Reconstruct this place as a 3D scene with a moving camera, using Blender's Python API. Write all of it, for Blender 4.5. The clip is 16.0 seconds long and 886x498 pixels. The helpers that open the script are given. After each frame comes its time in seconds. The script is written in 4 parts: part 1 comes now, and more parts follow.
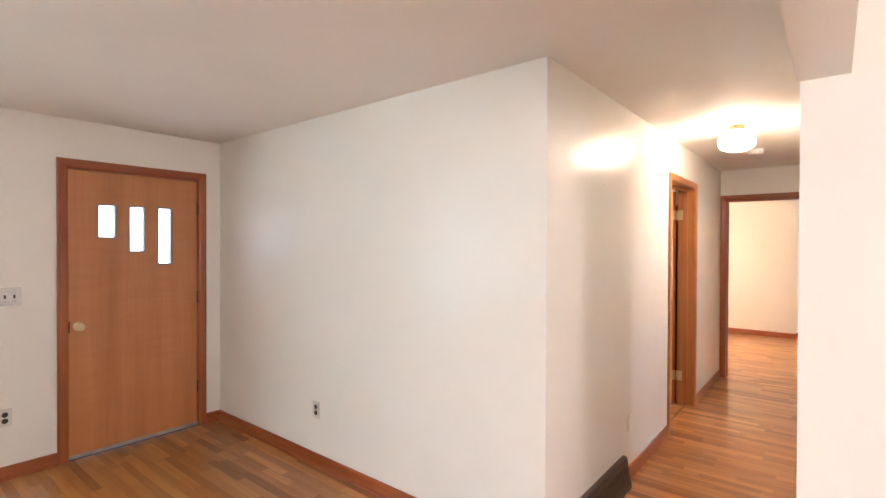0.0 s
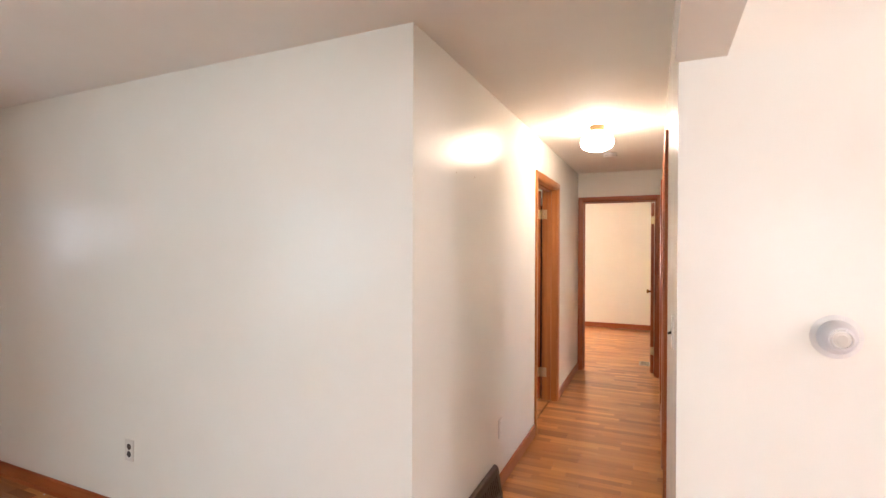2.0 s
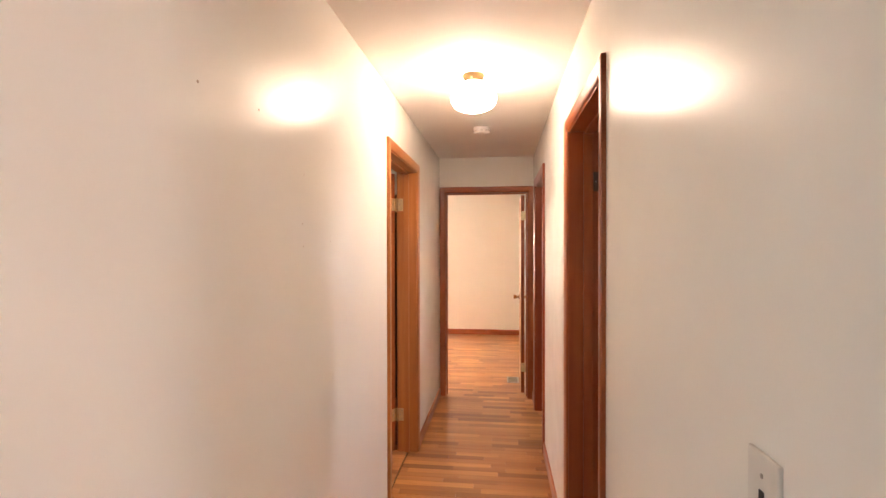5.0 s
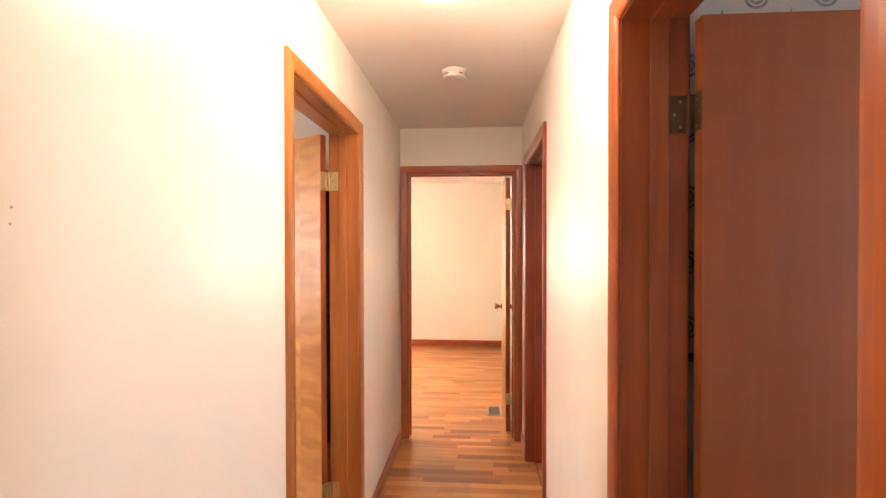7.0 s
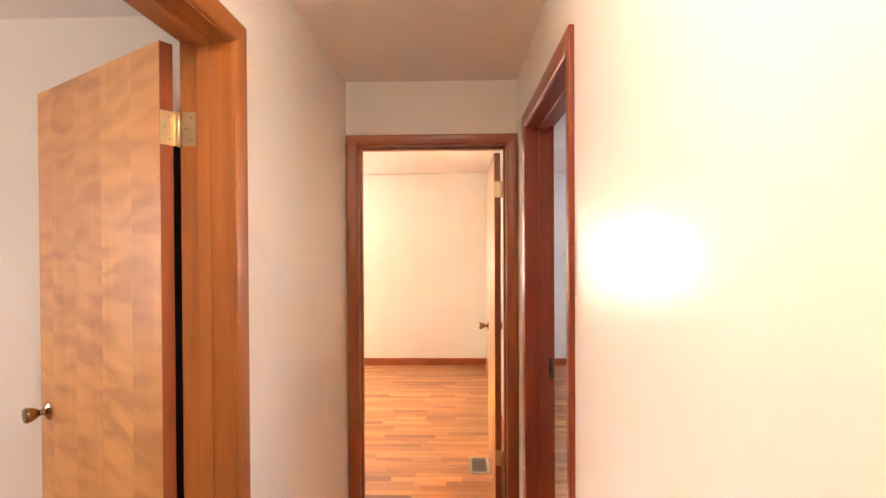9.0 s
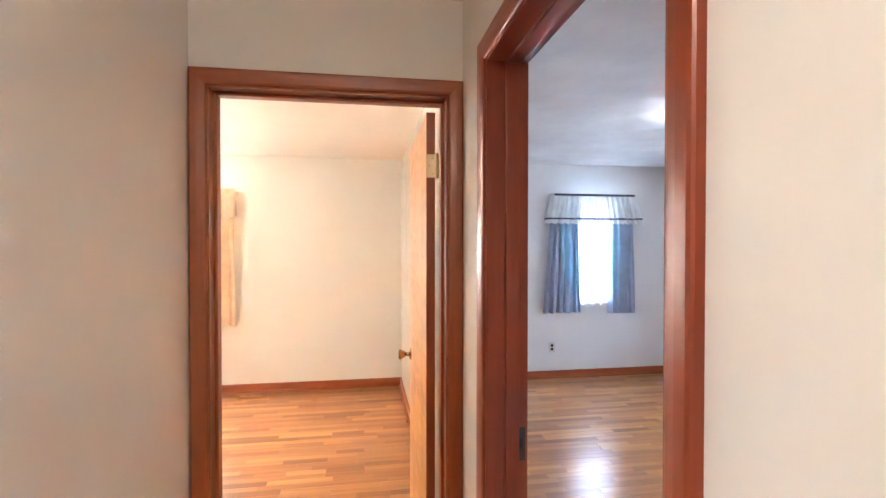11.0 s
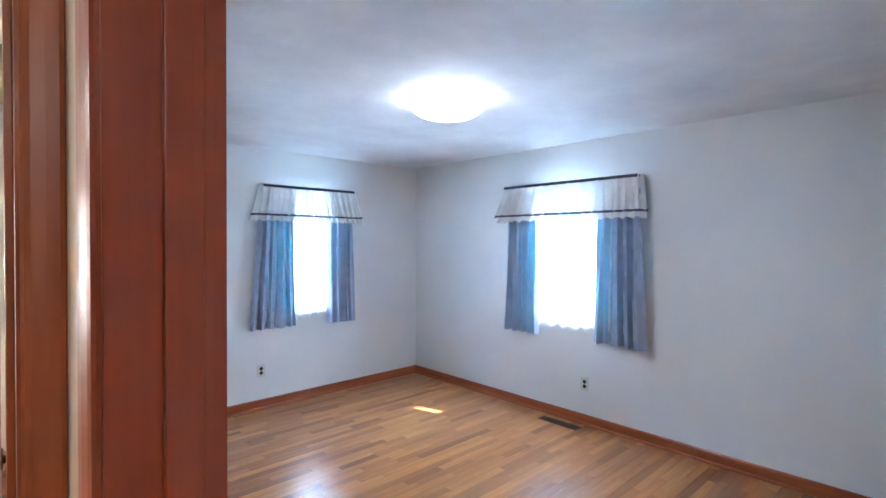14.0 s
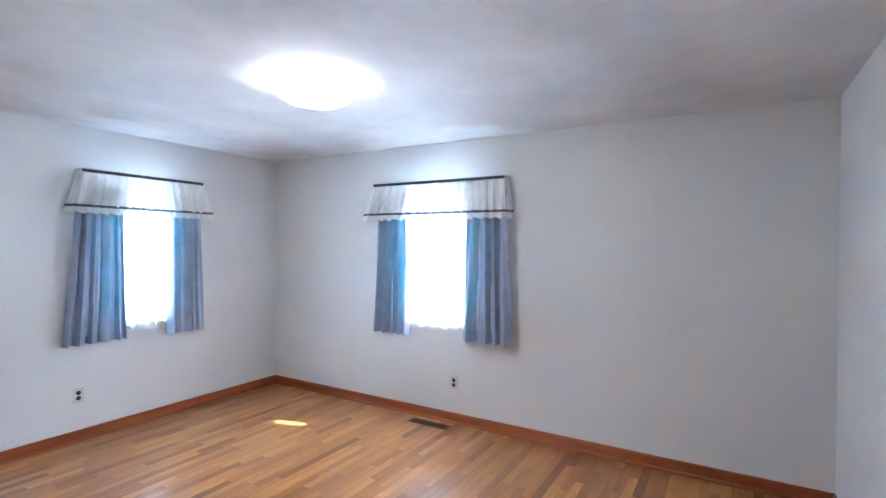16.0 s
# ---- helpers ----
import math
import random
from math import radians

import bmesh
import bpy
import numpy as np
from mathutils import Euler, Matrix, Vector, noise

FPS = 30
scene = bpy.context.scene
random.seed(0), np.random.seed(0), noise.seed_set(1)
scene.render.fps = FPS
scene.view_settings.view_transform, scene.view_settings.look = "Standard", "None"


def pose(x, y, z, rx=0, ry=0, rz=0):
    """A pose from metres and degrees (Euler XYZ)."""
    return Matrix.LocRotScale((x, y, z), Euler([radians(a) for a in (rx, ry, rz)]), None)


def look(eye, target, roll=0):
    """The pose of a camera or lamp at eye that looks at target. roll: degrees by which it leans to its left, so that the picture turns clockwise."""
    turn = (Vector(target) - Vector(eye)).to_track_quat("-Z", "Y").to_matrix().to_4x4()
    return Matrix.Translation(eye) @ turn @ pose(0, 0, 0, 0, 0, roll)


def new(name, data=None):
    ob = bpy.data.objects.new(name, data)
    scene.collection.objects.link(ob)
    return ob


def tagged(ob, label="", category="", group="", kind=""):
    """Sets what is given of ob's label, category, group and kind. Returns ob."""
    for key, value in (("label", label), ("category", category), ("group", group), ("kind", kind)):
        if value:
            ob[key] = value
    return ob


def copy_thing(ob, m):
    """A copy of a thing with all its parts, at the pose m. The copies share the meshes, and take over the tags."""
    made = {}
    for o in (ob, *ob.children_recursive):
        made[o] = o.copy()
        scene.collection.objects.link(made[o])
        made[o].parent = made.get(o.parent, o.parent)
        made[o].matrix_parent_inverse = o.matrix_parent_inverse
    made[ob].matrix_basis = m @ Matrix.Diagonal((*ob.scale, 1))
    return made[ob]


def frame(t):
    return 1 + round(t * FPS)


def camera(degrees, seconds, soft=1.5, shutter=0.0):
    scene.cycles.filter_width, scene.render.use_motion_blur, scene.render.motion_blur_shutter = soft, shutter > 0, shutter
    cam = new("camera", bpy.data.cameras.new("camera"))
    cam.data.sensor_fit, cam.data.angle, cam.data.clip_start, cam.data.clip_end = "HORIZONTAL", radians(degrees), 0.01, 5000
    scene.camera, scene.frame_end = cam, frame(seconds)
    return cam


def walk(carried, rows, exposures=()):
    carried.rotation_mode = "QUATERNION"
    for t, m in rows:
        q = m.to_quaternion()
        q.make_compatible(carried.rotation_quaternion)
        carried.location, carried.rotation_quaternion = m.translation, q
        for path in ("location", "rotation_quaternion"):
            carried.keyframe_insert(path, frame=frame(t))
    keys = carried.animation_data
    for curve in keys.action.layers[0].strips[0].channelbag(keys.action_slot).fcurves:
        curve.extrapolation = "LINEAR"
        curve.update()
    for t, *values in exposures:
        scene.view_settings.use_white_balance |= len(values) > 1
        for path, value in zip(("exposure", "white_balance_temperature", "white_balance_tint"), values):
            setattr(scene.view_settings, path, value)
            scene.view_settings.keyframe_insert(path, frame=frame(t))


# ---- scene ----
cam = camera(85.1, 16.0)
PATH = [
    (0, (0.111, -0.012, 1.509), (-1.149, 1.541, 1.492), 0.2),
    (0.5, (0.062, 0.055, 1.512), (-1.132, 1.659, 1.492), 0.2),
    (1, (0.016, 0.123, 1.51), (-1.072, 1.802, 1.495), 0.3),
    (1.5, (-0.008, 0.188, 1.497), (-0.954, 1.95, 1.484), 0.3),
    (2, (-0.028, 0.308, 1.489), (-0.841, 2.135, 1.477), 0.2),
    (2.5, (-0.073, 0.477, 1.506), (-0.763, 2.354, 1.49), 0.1),
    (3, (-0.103, 0.633, 1.509), (-0.693, 2.544, 1.496), 0.0),
    (3.5, (-0.16, 0.852, 1.504), (-0.653, 2.79, 1.488), 0.1),
    (4, (-0.218, 1.057, 1.511), (-0.601, 3.02, 1.498), 0.1),
    (6.5, (-0.339, 2.374, 1.498), (-0.498, 4.367, 1.475), -0.2),
    (7, (-0.333, 2.653, 1.496), (-0.47, 4.648, 1.472), -0.1),
    (7.5, (-0.334, 2.91, 1.498), (-0.452, 4.906, 1.475), -0.1),
    (8, (-0.342, 3.187, 1.496), (-0.444, 5.185, 1.478), -0.3),
    (8.5, (-0.321, 3.445, 1.485), (-0.403, 5.444, 1.468), -0.3),
    (9, (-0.312, 3.712, 1.487), (-0.372, 5.711, 1.47), -0.3),
    (11.5, (-0.343, 4.791, 1.512), (0.153, 6.728, 1.48), 0.2),
    (12, (-0.336, 4.962, 1.52), (0.36, 6.836, 1.491), 0.3),
    (12.5, (-0.305, 5.086, 1.513), (0.598, 6.871, 1.489), 0.2),
    (13, (-0.23, 5.195, 1.495), (0.847, 6.88, 1.474), 0.2),
    (13.5, (-0.142, 5.283, 1.493), (1.09, 6.858, 1.477), 0.4),
    (14, (-0.075, 5.352, 1.52), (1.293, 6.811, 1.493), 0.2),
    (14.5, (-0.011, 5.385, 1.519), (1.468, 6.731, 1.492), 0.3),
    (15, (0.011, 5.435, 1.519), (1.6, 6.65, 1.494), 0.4),
    (15.5, (0.027, 5.451, 1.496), (1.688, 6.565, 1.481), 0.4),
    (16, (0.007, 5.486, 1.499), (1.725, 6.509, 1.482), 0.5),
]
EXPOSURES = [(0, 2.78, 6050, 21), (2, 2.64, 6000, 20), (3.5, 2.45, 6250, 23), (4.2, 2.46, 6300, 24), (6.3, 2.78, 6750, 30), (8, 2.87, 6800, 30), (9, 2.82, 6800, 31), (11.3, 2.66, 5400, 14), (13, 2.58, 5000, 10), (14.5, 2.6, 5000, 9.5), (16, 2.73, 5380, 12)]
walk(cam, [(t, look(eye, target, roll)) for t, eye, target, roll in PATH], EXPOSURES)

# ---- world, sun, large lights ----
H = 2.37  # ceiling height
world = bpy.data.worlds.new("sky_world")
scene.world = world
world.use_nodes = True
wn, wl = world.node_tree.nodes, world.node_tree.links
sky = wn.new("ShaderNodeTexSky")
sky.sky_type, sky.sun_disc = "NISHITA", False
SUN_EL, SUN_AZ = radians(46), math.atan2(-0.82, 0.57)  # the sun stands to the south-east
sky.sun_elevation, sky.sun_rotation = SUN_EL, math.pi / 2 - SUN_AZ
wl.new(sky.outputs[0], wn["Background"].inputs[0])
wn["Background"].inputs[1].default_value = 0.085
sun = new("sun", bpy.data.lights.new("sun", "SUN"))
sun.data.energy, sun.data.angle, sun.data.color = 5.0, radians(0.5), (1.0, 0.95, 0.87)
sun_dir = Vector((math.cos(SUN_EL) * math.cos(SUN_AZ), math.cos(SUN_EL) * math.sin(SUN_AZ), math.sin(SUN_EL)))
sun.matrix_world = look(sun_dir * 30, (0, 0, 0))
DAY = (0.86, 0.93, 1.0)


def window_light(name, place, target, w, h, watts, color=DAY):
    lamp = new(name, bpy.data.lights.new(name, "AREA"))
    lamp.data.shape, lamp.data.size, lamp.data.size_y = "RECTANGLE", w, h
    lamp.data.energy, lamp.data.color = watts, color
    lamp.matrix_world = look(place, target)
    return lamp


window_light("sky_light_bedroom_north", (2.16, 9.80, 1.40), (2.16, 5, 1.40), 0.68, 1.12, 17.0, (0.7, 0.87, 1.0))
window_light("sky_light_bedroom_east", (3.67, 7.66, 1.40), (0, 7.66, 1.40), 0.84, 1.12, 22.9, (0.7, 0.87, 1.0))
window_light("sky_light_end_room", (-2.1, 9.80, 1.40), (-2.1, 5, 1.40), 0.66, 1.12, 55.9, (1.0, 0.95, 0.83))
window_light("sky_light_living", (-4.09, -1.9, 1.35), (0, -1.9, 1.35), 2.3, 1.45, 9.8, (0.72, 0.94, 0.94))
window_light("sky_light_left_room", (-4.09, 4.3, 1.40), (0, 4.3, 1.40), 0.9, 1.1, 5.3, (1.0, 0.91, 0.79))
window_light("sky_light_bath", (3.68, 2.7, 1.55), (0, 2.9, 1.4), 0.55, 0.65, 3.9, (0.8, 0.91, 1.0))
window_light("sky_light_front_door", (-4.10, 1.37, 1.57), (0, 1.37, 1.57), 0.56, 0.5, 0.8)
window_light("sky_light_dining", (1.8, -4.70, 1.40), (1.8, 0, 1.40), 1.5, 1.2, 11.0, (1.0, 0.93, 0.85))
window_light("sky_light_dining_east", (3.67, -0.4, 1.45), (0, -0.4, 1.45), 1.1, 1.05, 8.6, (1.0, 0.92, 0.83))


# ---- materials ----
def mat(name, rough=0.5, metal=0.0):
    m = bpy.data.materials.new(name)
    m.use_nodes = True
    b = m.node_tree.nodes["Principled BSDF"]
    b.inputs["Roughness"].default_value, b.inputs["Metallic"].default_value = rough, metal
    return m, m.node_tree.nodes, m.node_tree.links, b


def ramp(nodes, links, src, stops):
    r = nodes.new("ShaderNodeValToRGB")
    e = r.color_ramp.elements
    while len(e) < len(stops):
        e.new(0.5)
    for i, (p, c) in enumerate(stops):
        e[i].position, e[i].color = p, (*c, 1)
    links.new(src, r.inputs[0])
    return r.outputs[0]


def noise_tex(nodes, links, scale, detail=4.0, rough=0.55, vec=None):
    n = nodes.new("ShaderNodeTexNoise")
    n.inputs["Scale"].default_value, n.inputs["Detail"].default_value, n.inputs["Roughness"].default_value = scale, detail, rough
    if vec:
        links.new(vec, n.inputs["Vector"])
    return n.outputs["Fac"]


def bump(nodes, links, b, src, strength, dist):
    n = nodes.new("ShaderNodeBump")
    n.inputs["Strength"].default_value, n.inputs["Distance"].default_value = strength, dist
    links.new(src, n.inputs["Height"])
    links.new(n.outputs[0], b.inputs["Normal"])


def world_pos(nodes):
    return nodes.new("ShaderNodeNewGeometry").outputs["Position"]


def math_node(nodes, links, op, a, b):
    n = nodes.new("ShaderNodeMath")
    n.operation = op
    for i, v in enumerate((a, b)):
        if isinstance(v, (int, float)):
            n.inputs[i].default_value = v
        else:
            links.new(v, n.inputs[i])
    return n.outputs[0]


def mixed(nodes, links, blend, fac, a, b):
    n = nodes.new("ShaderNodeMix")
    n.data_type, n.blend_type = "RGBA", blend
    for sock, v in ((n.inputs[0], fac), (n.inputs[6], a), (n.inputs[7], b)):
        if isinstance(v, (int, float)):
            sock.default_value = v
        elif isinstance(v, tuple):
            sock.default_value = (*v, 1)
        else:
            links.new(v, sock)
    return n.outputs[2]


def paint(name, lo, hi, rough, relief=0.12):
    m, n, l, b = mat(name, rough)
    p = world_pos(n)
    l.new(ramp(n, l, noise_tex(n, l, 1.3, 5, 0.6, p), [(0.3, lo), (0.7, hi)]), b.inputs["Base Color"])
    r = math_node(n, l, "MULTIPLY_ADD", noise_tex(n, l, 5.0, 3, 0.5, p), 0.12)
    r.node.inputs[2].default_value = rough - 0.06
    l.new(r, b.inputs["Roughness"])
    h = math_node(n, l, "ADD", noise_tex(n, l, 240.0, 2, 0.5, p), math_node(n, l, "MULTIPLY", noise_tex(n, l, 2.2, 3, 0.5, p), 6.0))
    bump(n, l, b, h, relief, 0.0012)
    b.inputs["Specular IOR Level"].default_value = 0.17
    return m


WALL = paint("wall_paint", (0.80, 0.778, 0.705), (0.84, 0.818, 0.75), 0.23)
WALL_COOL = paint("bedroom_wall_paint", (0.73, 0.73, 0.71), (0.78, 0.78, 0.76), 0.45)


def ceiling_paint(name, lo, hi, strength, depth):
    m, n, l, b = mat(name, 0.7)
    p = world_pos(n)
    l.new(ramp(n, l, noise_tex(n, l, 1.7, 5, 0.6, p), [(0.3, lo), (0.7, hi)]), b.inputs["Base Color"])
    swirl = n.new("ShaderNodeTexNoise")
    swirl.inputs["Scale"].default_value, swirl.inputs["Detail"].default_value, swirl.inputs["Distortion"].default_value = 2.6, 2.0, 1.0
    l.new(p, swirl.inputs["Vector"])
    bump(n, l, b, swirl.outputs["Fac"], strength, depth)
    return m


CEIL = ceiling_paint("ceiling_plaster", (0.82, 0.785, 0.725), (0.86, 0.825, 0.765), 0.2, 0.015)
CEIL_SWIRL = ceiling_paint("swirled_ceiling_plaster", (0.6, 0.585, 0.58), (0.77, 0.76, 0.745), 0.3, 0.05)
TRIM_WHITE = paint("white_trim_paint", (0.74, 0.74, 0.72), (0.8, 0.8, 0.78), 0.35)


def wood(name, dark, mid, light, axis, rough, ring=14.0, coat=0.3, per_piece=False, figure=0.0, grain=0.25, strips=0.0):
    """Varnished wood with its grain along axis 0, 1 or 2."""
    m, n, l, b = mat(name, rough)
    geo = n.new("ShaderNodeNewGeometry")
    pos = geo.outputs["Position"]
    rnd = None
    if per_piece:
        info = n.new("ShaderNodeObjectInfo")
        rnd = math_node(n, l, "FRACT", math_node(n, l, "ADD", info.outputs["Random"], geo.outputs["Random Per Island"]), 0.0)
        shift = n.new("ShaderNodeVectorMath")
        shift.operation = "MULTIPLY_ADD"
        l.new(rnd, shift.inputs[0])
        shift.inputs[1].default_value = (37.0, 91.0, 53.0)
        l.new(pos, shift.inputs[2])
        pos = shift.outputs[0]
    mp = n.new("ShaderNodeMapping")
    sc = [1.0, 1.0, 1.0]
    sc[axis] = 0.06
    mp.inputs["Scale"].default_value = sc
    l.new(pos, mp.inputs["Vector"])
    broad = noise_tex(n, l, ring, 5, 0.6, mp.outputs[0])
    fine = noise_tex(n, l, ring * 7, 3, 0.6, mp.outputs[0])
    col = ramp(n, l, broad, [(0.3, dark), (0.5, mid), (0.72, light)])
    col = mixed(n, l, "MULTIPLY", grain, col, ramp(n, l, fine, [(0.35, (0.6, 0.55, 0.5)), (0.6, (1, 1, 1))]))
    if strips or figure:
        sep = n.new("ShaderNodeSeparateXYZ")
        l.new(geo.outputs["Position"], sep.inputs[0])
        u = math_node(n, l, "SUBTRACT", sep.outputs[1], sep.outputs[0])
        wn_ = n.new("ShaderNodeTexWhiteNoise")
        wn_.noise_dimensions = "1D"
        l.new(math_node(n, l, "FLOOR", math_node(n, l, "DIVIDE", u, strips or 9.0), 0.0), wn_.inputs["W"])
        strip = wn_.outputs["Value"]
    if figure:
        # curly figure: wavy cross bands that come and go, shifted from strip to strip
        sway = math_node(n, l, "MULTIPLY", noise_tex(n, l, 3.2, 2, 0.5, geo.outputs["Position"]), 0.13)
        cv = n.new("ShaderNodeCombineXYZ")
        l.new(math_node(n, l, "MULTIPLY", u, 3.4), cv.inputs[0])
        l.new(math_node(n, l, "MULTIPLY", strip, 40.0), cv.inputs[1])
        l.new(math_node(n, l, "MULTIPLY", math_node(n, l, "ADD", sep.outputs[2], sway), 23.0), cv.inputs[2])
        fg = noise_tex(n, l, 1.0, 1, 0.4, cv.outputs[0])
        where = ramp(n, l, noise_tex(n, l, 2.4, 2, 0.5, geo.outputs["Position"]), [(0.35, (0.35, 0.35, 0.35)), (0.65, (1, 1, 1))])
        amount = math_node(n, l, "MULTIPLY", where, figure)
        col = mixed(n, l, "MULTIPLY", amount, col, ramp(n, l, fg, [(0.34, (0.7, 0.6, 0.5)), (0.48, (1.0, 0.98, 0.95)), (0.62, (1.26, 1.28, 1.26))]))
    if strips:
        col = mixed(n, l, "MULTIPLY", 1.0, col, ramp(n, l, strip, [(0.0, (0.86, 0.8, 0.74)), (1.0, (1.1, 1.1, 1.08))]))
    if per_piece:
        tone = ramp(n, l, rnd, [(0.0, (0.55, 0.43, 0.35)), (0.15, (0.78, 0.7, 0.63)), (0.45, (0.96, 0.93, 0.9)), (0.75, (1.08, 1.1, 1.1)), (1.0, (1.38, 1.48, 1.52))])
        col = mixed(n, l, "MULTIPLY", 1.0, col, tone)
    wear = noise_tex(n, l, 1.1, 2, 0.5, geo.outputs["Position"])
    col = mixed(n, l, "MULTIPLY", 0.3, col, ramp(n, l, wear, [(0.3, (0.78, 0.75, 0.72)), (0.7, (1.05, 1.05, 1.05))]))
    l.new(col, b.inputs["Base Color"])
    mr = n.new("ShaderNodeMapRange")
    mr.inputs[1].default_value, mr.inputs[2].default_value, mr.inputs[3].default_value, mr.inputs[4].default_value = 0.25, 0.75, rough + 0.08, rough - 0.05
    l.new(wear, mr.inputs[0])
    if not per_piece:
        l.new(mr.outputs[0], b.inputs["Roughness"])
    b.inputs["Coat Weight"].default_value, b.inputs["Coat Roughness"].default_value = coat, 0.18
    if not per_piece:
        bump(n, l, b, fine, 0.06, 0.0005)
    return m


def stained(name, dark, mid, light):
    """The same stained fir with its grain along x, y and z."""
    return [wood(name + "_along_" + "xyz"[k], dark, mid, light, k, 0.33, coat=0.1, grain=0.1) for k in range(3)]


RED_FIR = stained("red_stained_fir", (0.25, 0.053, 0.0125), (0.33, 0.083, 0.021), (0.41, 0.122, 0.034))
# brighter, yellower copy of RED_FIR: the hall lamp's light is in the colour
LIT_FIR = stained("lamplit_stained_fir", (0.31, 0.098, 0.021), (0.40, 0.143, 0.032), (0.49, 0.192, 0.048))
# darker, redder copy of the fir, with the bedroom jamb's shade painted in
SHADED_FIR = stained("shaded_stained_fir", (0.205, 0.031, 0.008), (0.27, 0.048, 0.0115), (0.335, 0.071, 0.018))
CASING_X, CASING_Y, CASING_Z = RED_FIR
DOOR_WOOD = wood("birch_door_veneer", (0.54, 0.255, 0.07), (0.64, 0.325, 0.1), (0.72, 0.40, 0.145), 2, 0.36, ring=4.0, coat=0.1, figure=0.6, grain=0.12, strips=0.25)
# door veneer darkened and reddened: the bathroom's shade is in this colour
BATH_WOOD = wood("shaded_bath_door_veneer", (0.32, 0.085, 0.024), (0.38, 0.112, 0.033), (0.44, 0.14, 0.044), 2, 0.38, ring=4.0, figure=0.1, grain=0.1)
FRONT_WOOD = wood("front_door_veneer", (0.43, 0.158, 0.048), (0.50, 0.197, 0.063), (0.56, 0.23, 0.078), 2, 0.36, ring=6.0, figure=0.12, grain=0.1)
FLOOR_WOOD = wood("oak_strip_floor", (0.385, 0.145, 0.039), (0.45, 0.19, 0.056), (0.52, 0.236, 0.074), 0, 0.29, ring=22.0, coat=0.25, per_piece=True)


def plain(name, color, rough, metal=0.0, vary=0.12, scale=18.0):
    m, n, l, b = mat(name, rough, metal)
    lo, hi = tuple(c * (1 - vary) for c in color), tuple(min(1, c * (1 + vary)) for c in color)
    l.new(ramp(n, l, noise_tex(n, l, scale, 4, 0.6, world_pos(n)), [(0.3, lo), (0.7, hi)]), b.inputs["Base Color"])
    return m


BRASS = plain("polished_brass", (0.60, 0.47, 0.27), 0.33, 1.0)
AGED_BRASS = plain("aged_brass", (0.3, 0.22, 0.1), 0.3, 1.0)
KNOB_BRASS = plain("handled_brass", (0.42, 0.31, 0.17), 0.24, 1.0)
STEEL = plain("worn_steel", (0.36, 0.33, 0.29), 0.38, 1.0)
BRONZE = plain("tarnished_bronze", (0.15, 0.1, 0.065), 0.4, 0.85)
DARK = plain("dark_slot", (0.015, 0.014, 0.013), 0.6)
DARK_METAL = plain("dark_brown_enamel", (0.05, 0.03, 0.022), 0.4)
RECEPTACLE = plain("dark_brown_plastic", (0.022, 0.014, 0.011), 0.45)
PLATE = plain("ivory_plastic", (0.66, 0.63, 0.57), 0.35, vary=0.05)
WHITE_PLASTIC = plain("white_plastic", (0.78, 0.76, 0.73), 0.4, vary=0.04)
GREY_METAL = plain("grey_register_metal", (0.4, 0.38, 0.34), 0.4, 0.6)
BROWN_METAL = plain("brown_register_metal", (0.07, 0.045, 0.03), 0.42, 0.3)
ROD = plain("dark_grey_braid", (0.06, 0.058, 0.065), 0.8)
SLAB = plain("subfloor", (0.06, 0.035, 0.02), 0.8)
GRASS = plain("lawn", (0.06, 0.11, 0.03), 0.9, vary=0.4, scale=3.0)
SEAL = plain("weatherstrip", (0.2, 0.19, 0.175), 0.5, 0.4)


def cloth(name, color, through_color, amount, clear=0.0, weave=700.0):
    m, n, l, b = mat(name, 0.85)
    p = world_pos(n)
    lo, hi = tuple(c * 0.86 for c in color), tuple(min(1, c * 1.1) for c in color)
    l.new(ramp(n, l, noise_tex(n, l, 9.0, 5, 0.6, p), [(0.3, lo), (0.7, hi)]), b.inputs["Base Color"])
    bump(n, l, b, noise_tex(n, l, weave, 2, 0.5, p), 0.15, 0.0008)
    tr = n.new("ShaderNodeBsdfTranslucent")
    tr.inputs[0].default_value = (*through_color, 1)
    mx = n.new("ShaderNodeMixShader")
    mx.inputs[0].default_value = amount
    l.new(b.outputs[0], mx.inputs[1])
    l.new(tr.outputs[0], mx.inputs[2])
    out = mx.outputs[0]
    if clear:
        cl = n.new("ShaderNodeBsdfTransparent")
        m2 = n.new("ShaderNodeMixShader")
        m2.inputs[0].default_value = clear
        l.new(out, m2.inputs[1])
        l.new(cl.outputs[0], m2.inputs[2])
        out = m2.outputs[0]
    l.new(out, n["Material Output"].inputs[0])
    return m


BLUE_CLOTH = cloth("blue_curtain_cloth", (0.47, 0.51, 0.66), (0.26, 0.64, 0.68), 0.21)
WHITE_CLOTH = cloth("white_valance_cloth", (0.86, 0.85, 0.83), (0.9, 0.9, 0.9), 0.36)
TRIM_CLOTH = cloth("slate_trim_braid", (0.15, 0.15, 0.185), (0.08, 0.09, 0.13), 0.15)
SHEER = cloth("white_sheer_cloth", (0.8, 0.8, 0.8), (0.92, 0.92, 0.92), 0.75, 0.22)
PEACH = cloth("peach_curtain_cloth", (0.82, 0.60, 0.40), (0.8, 0.6, 0.42), 0.16)
PEACH_SHEER = cloth("cream_sheer_cloth", (0.8, 0.7, 0.55), (0.85, 0.72, 0.52), 0.6, 0.4)


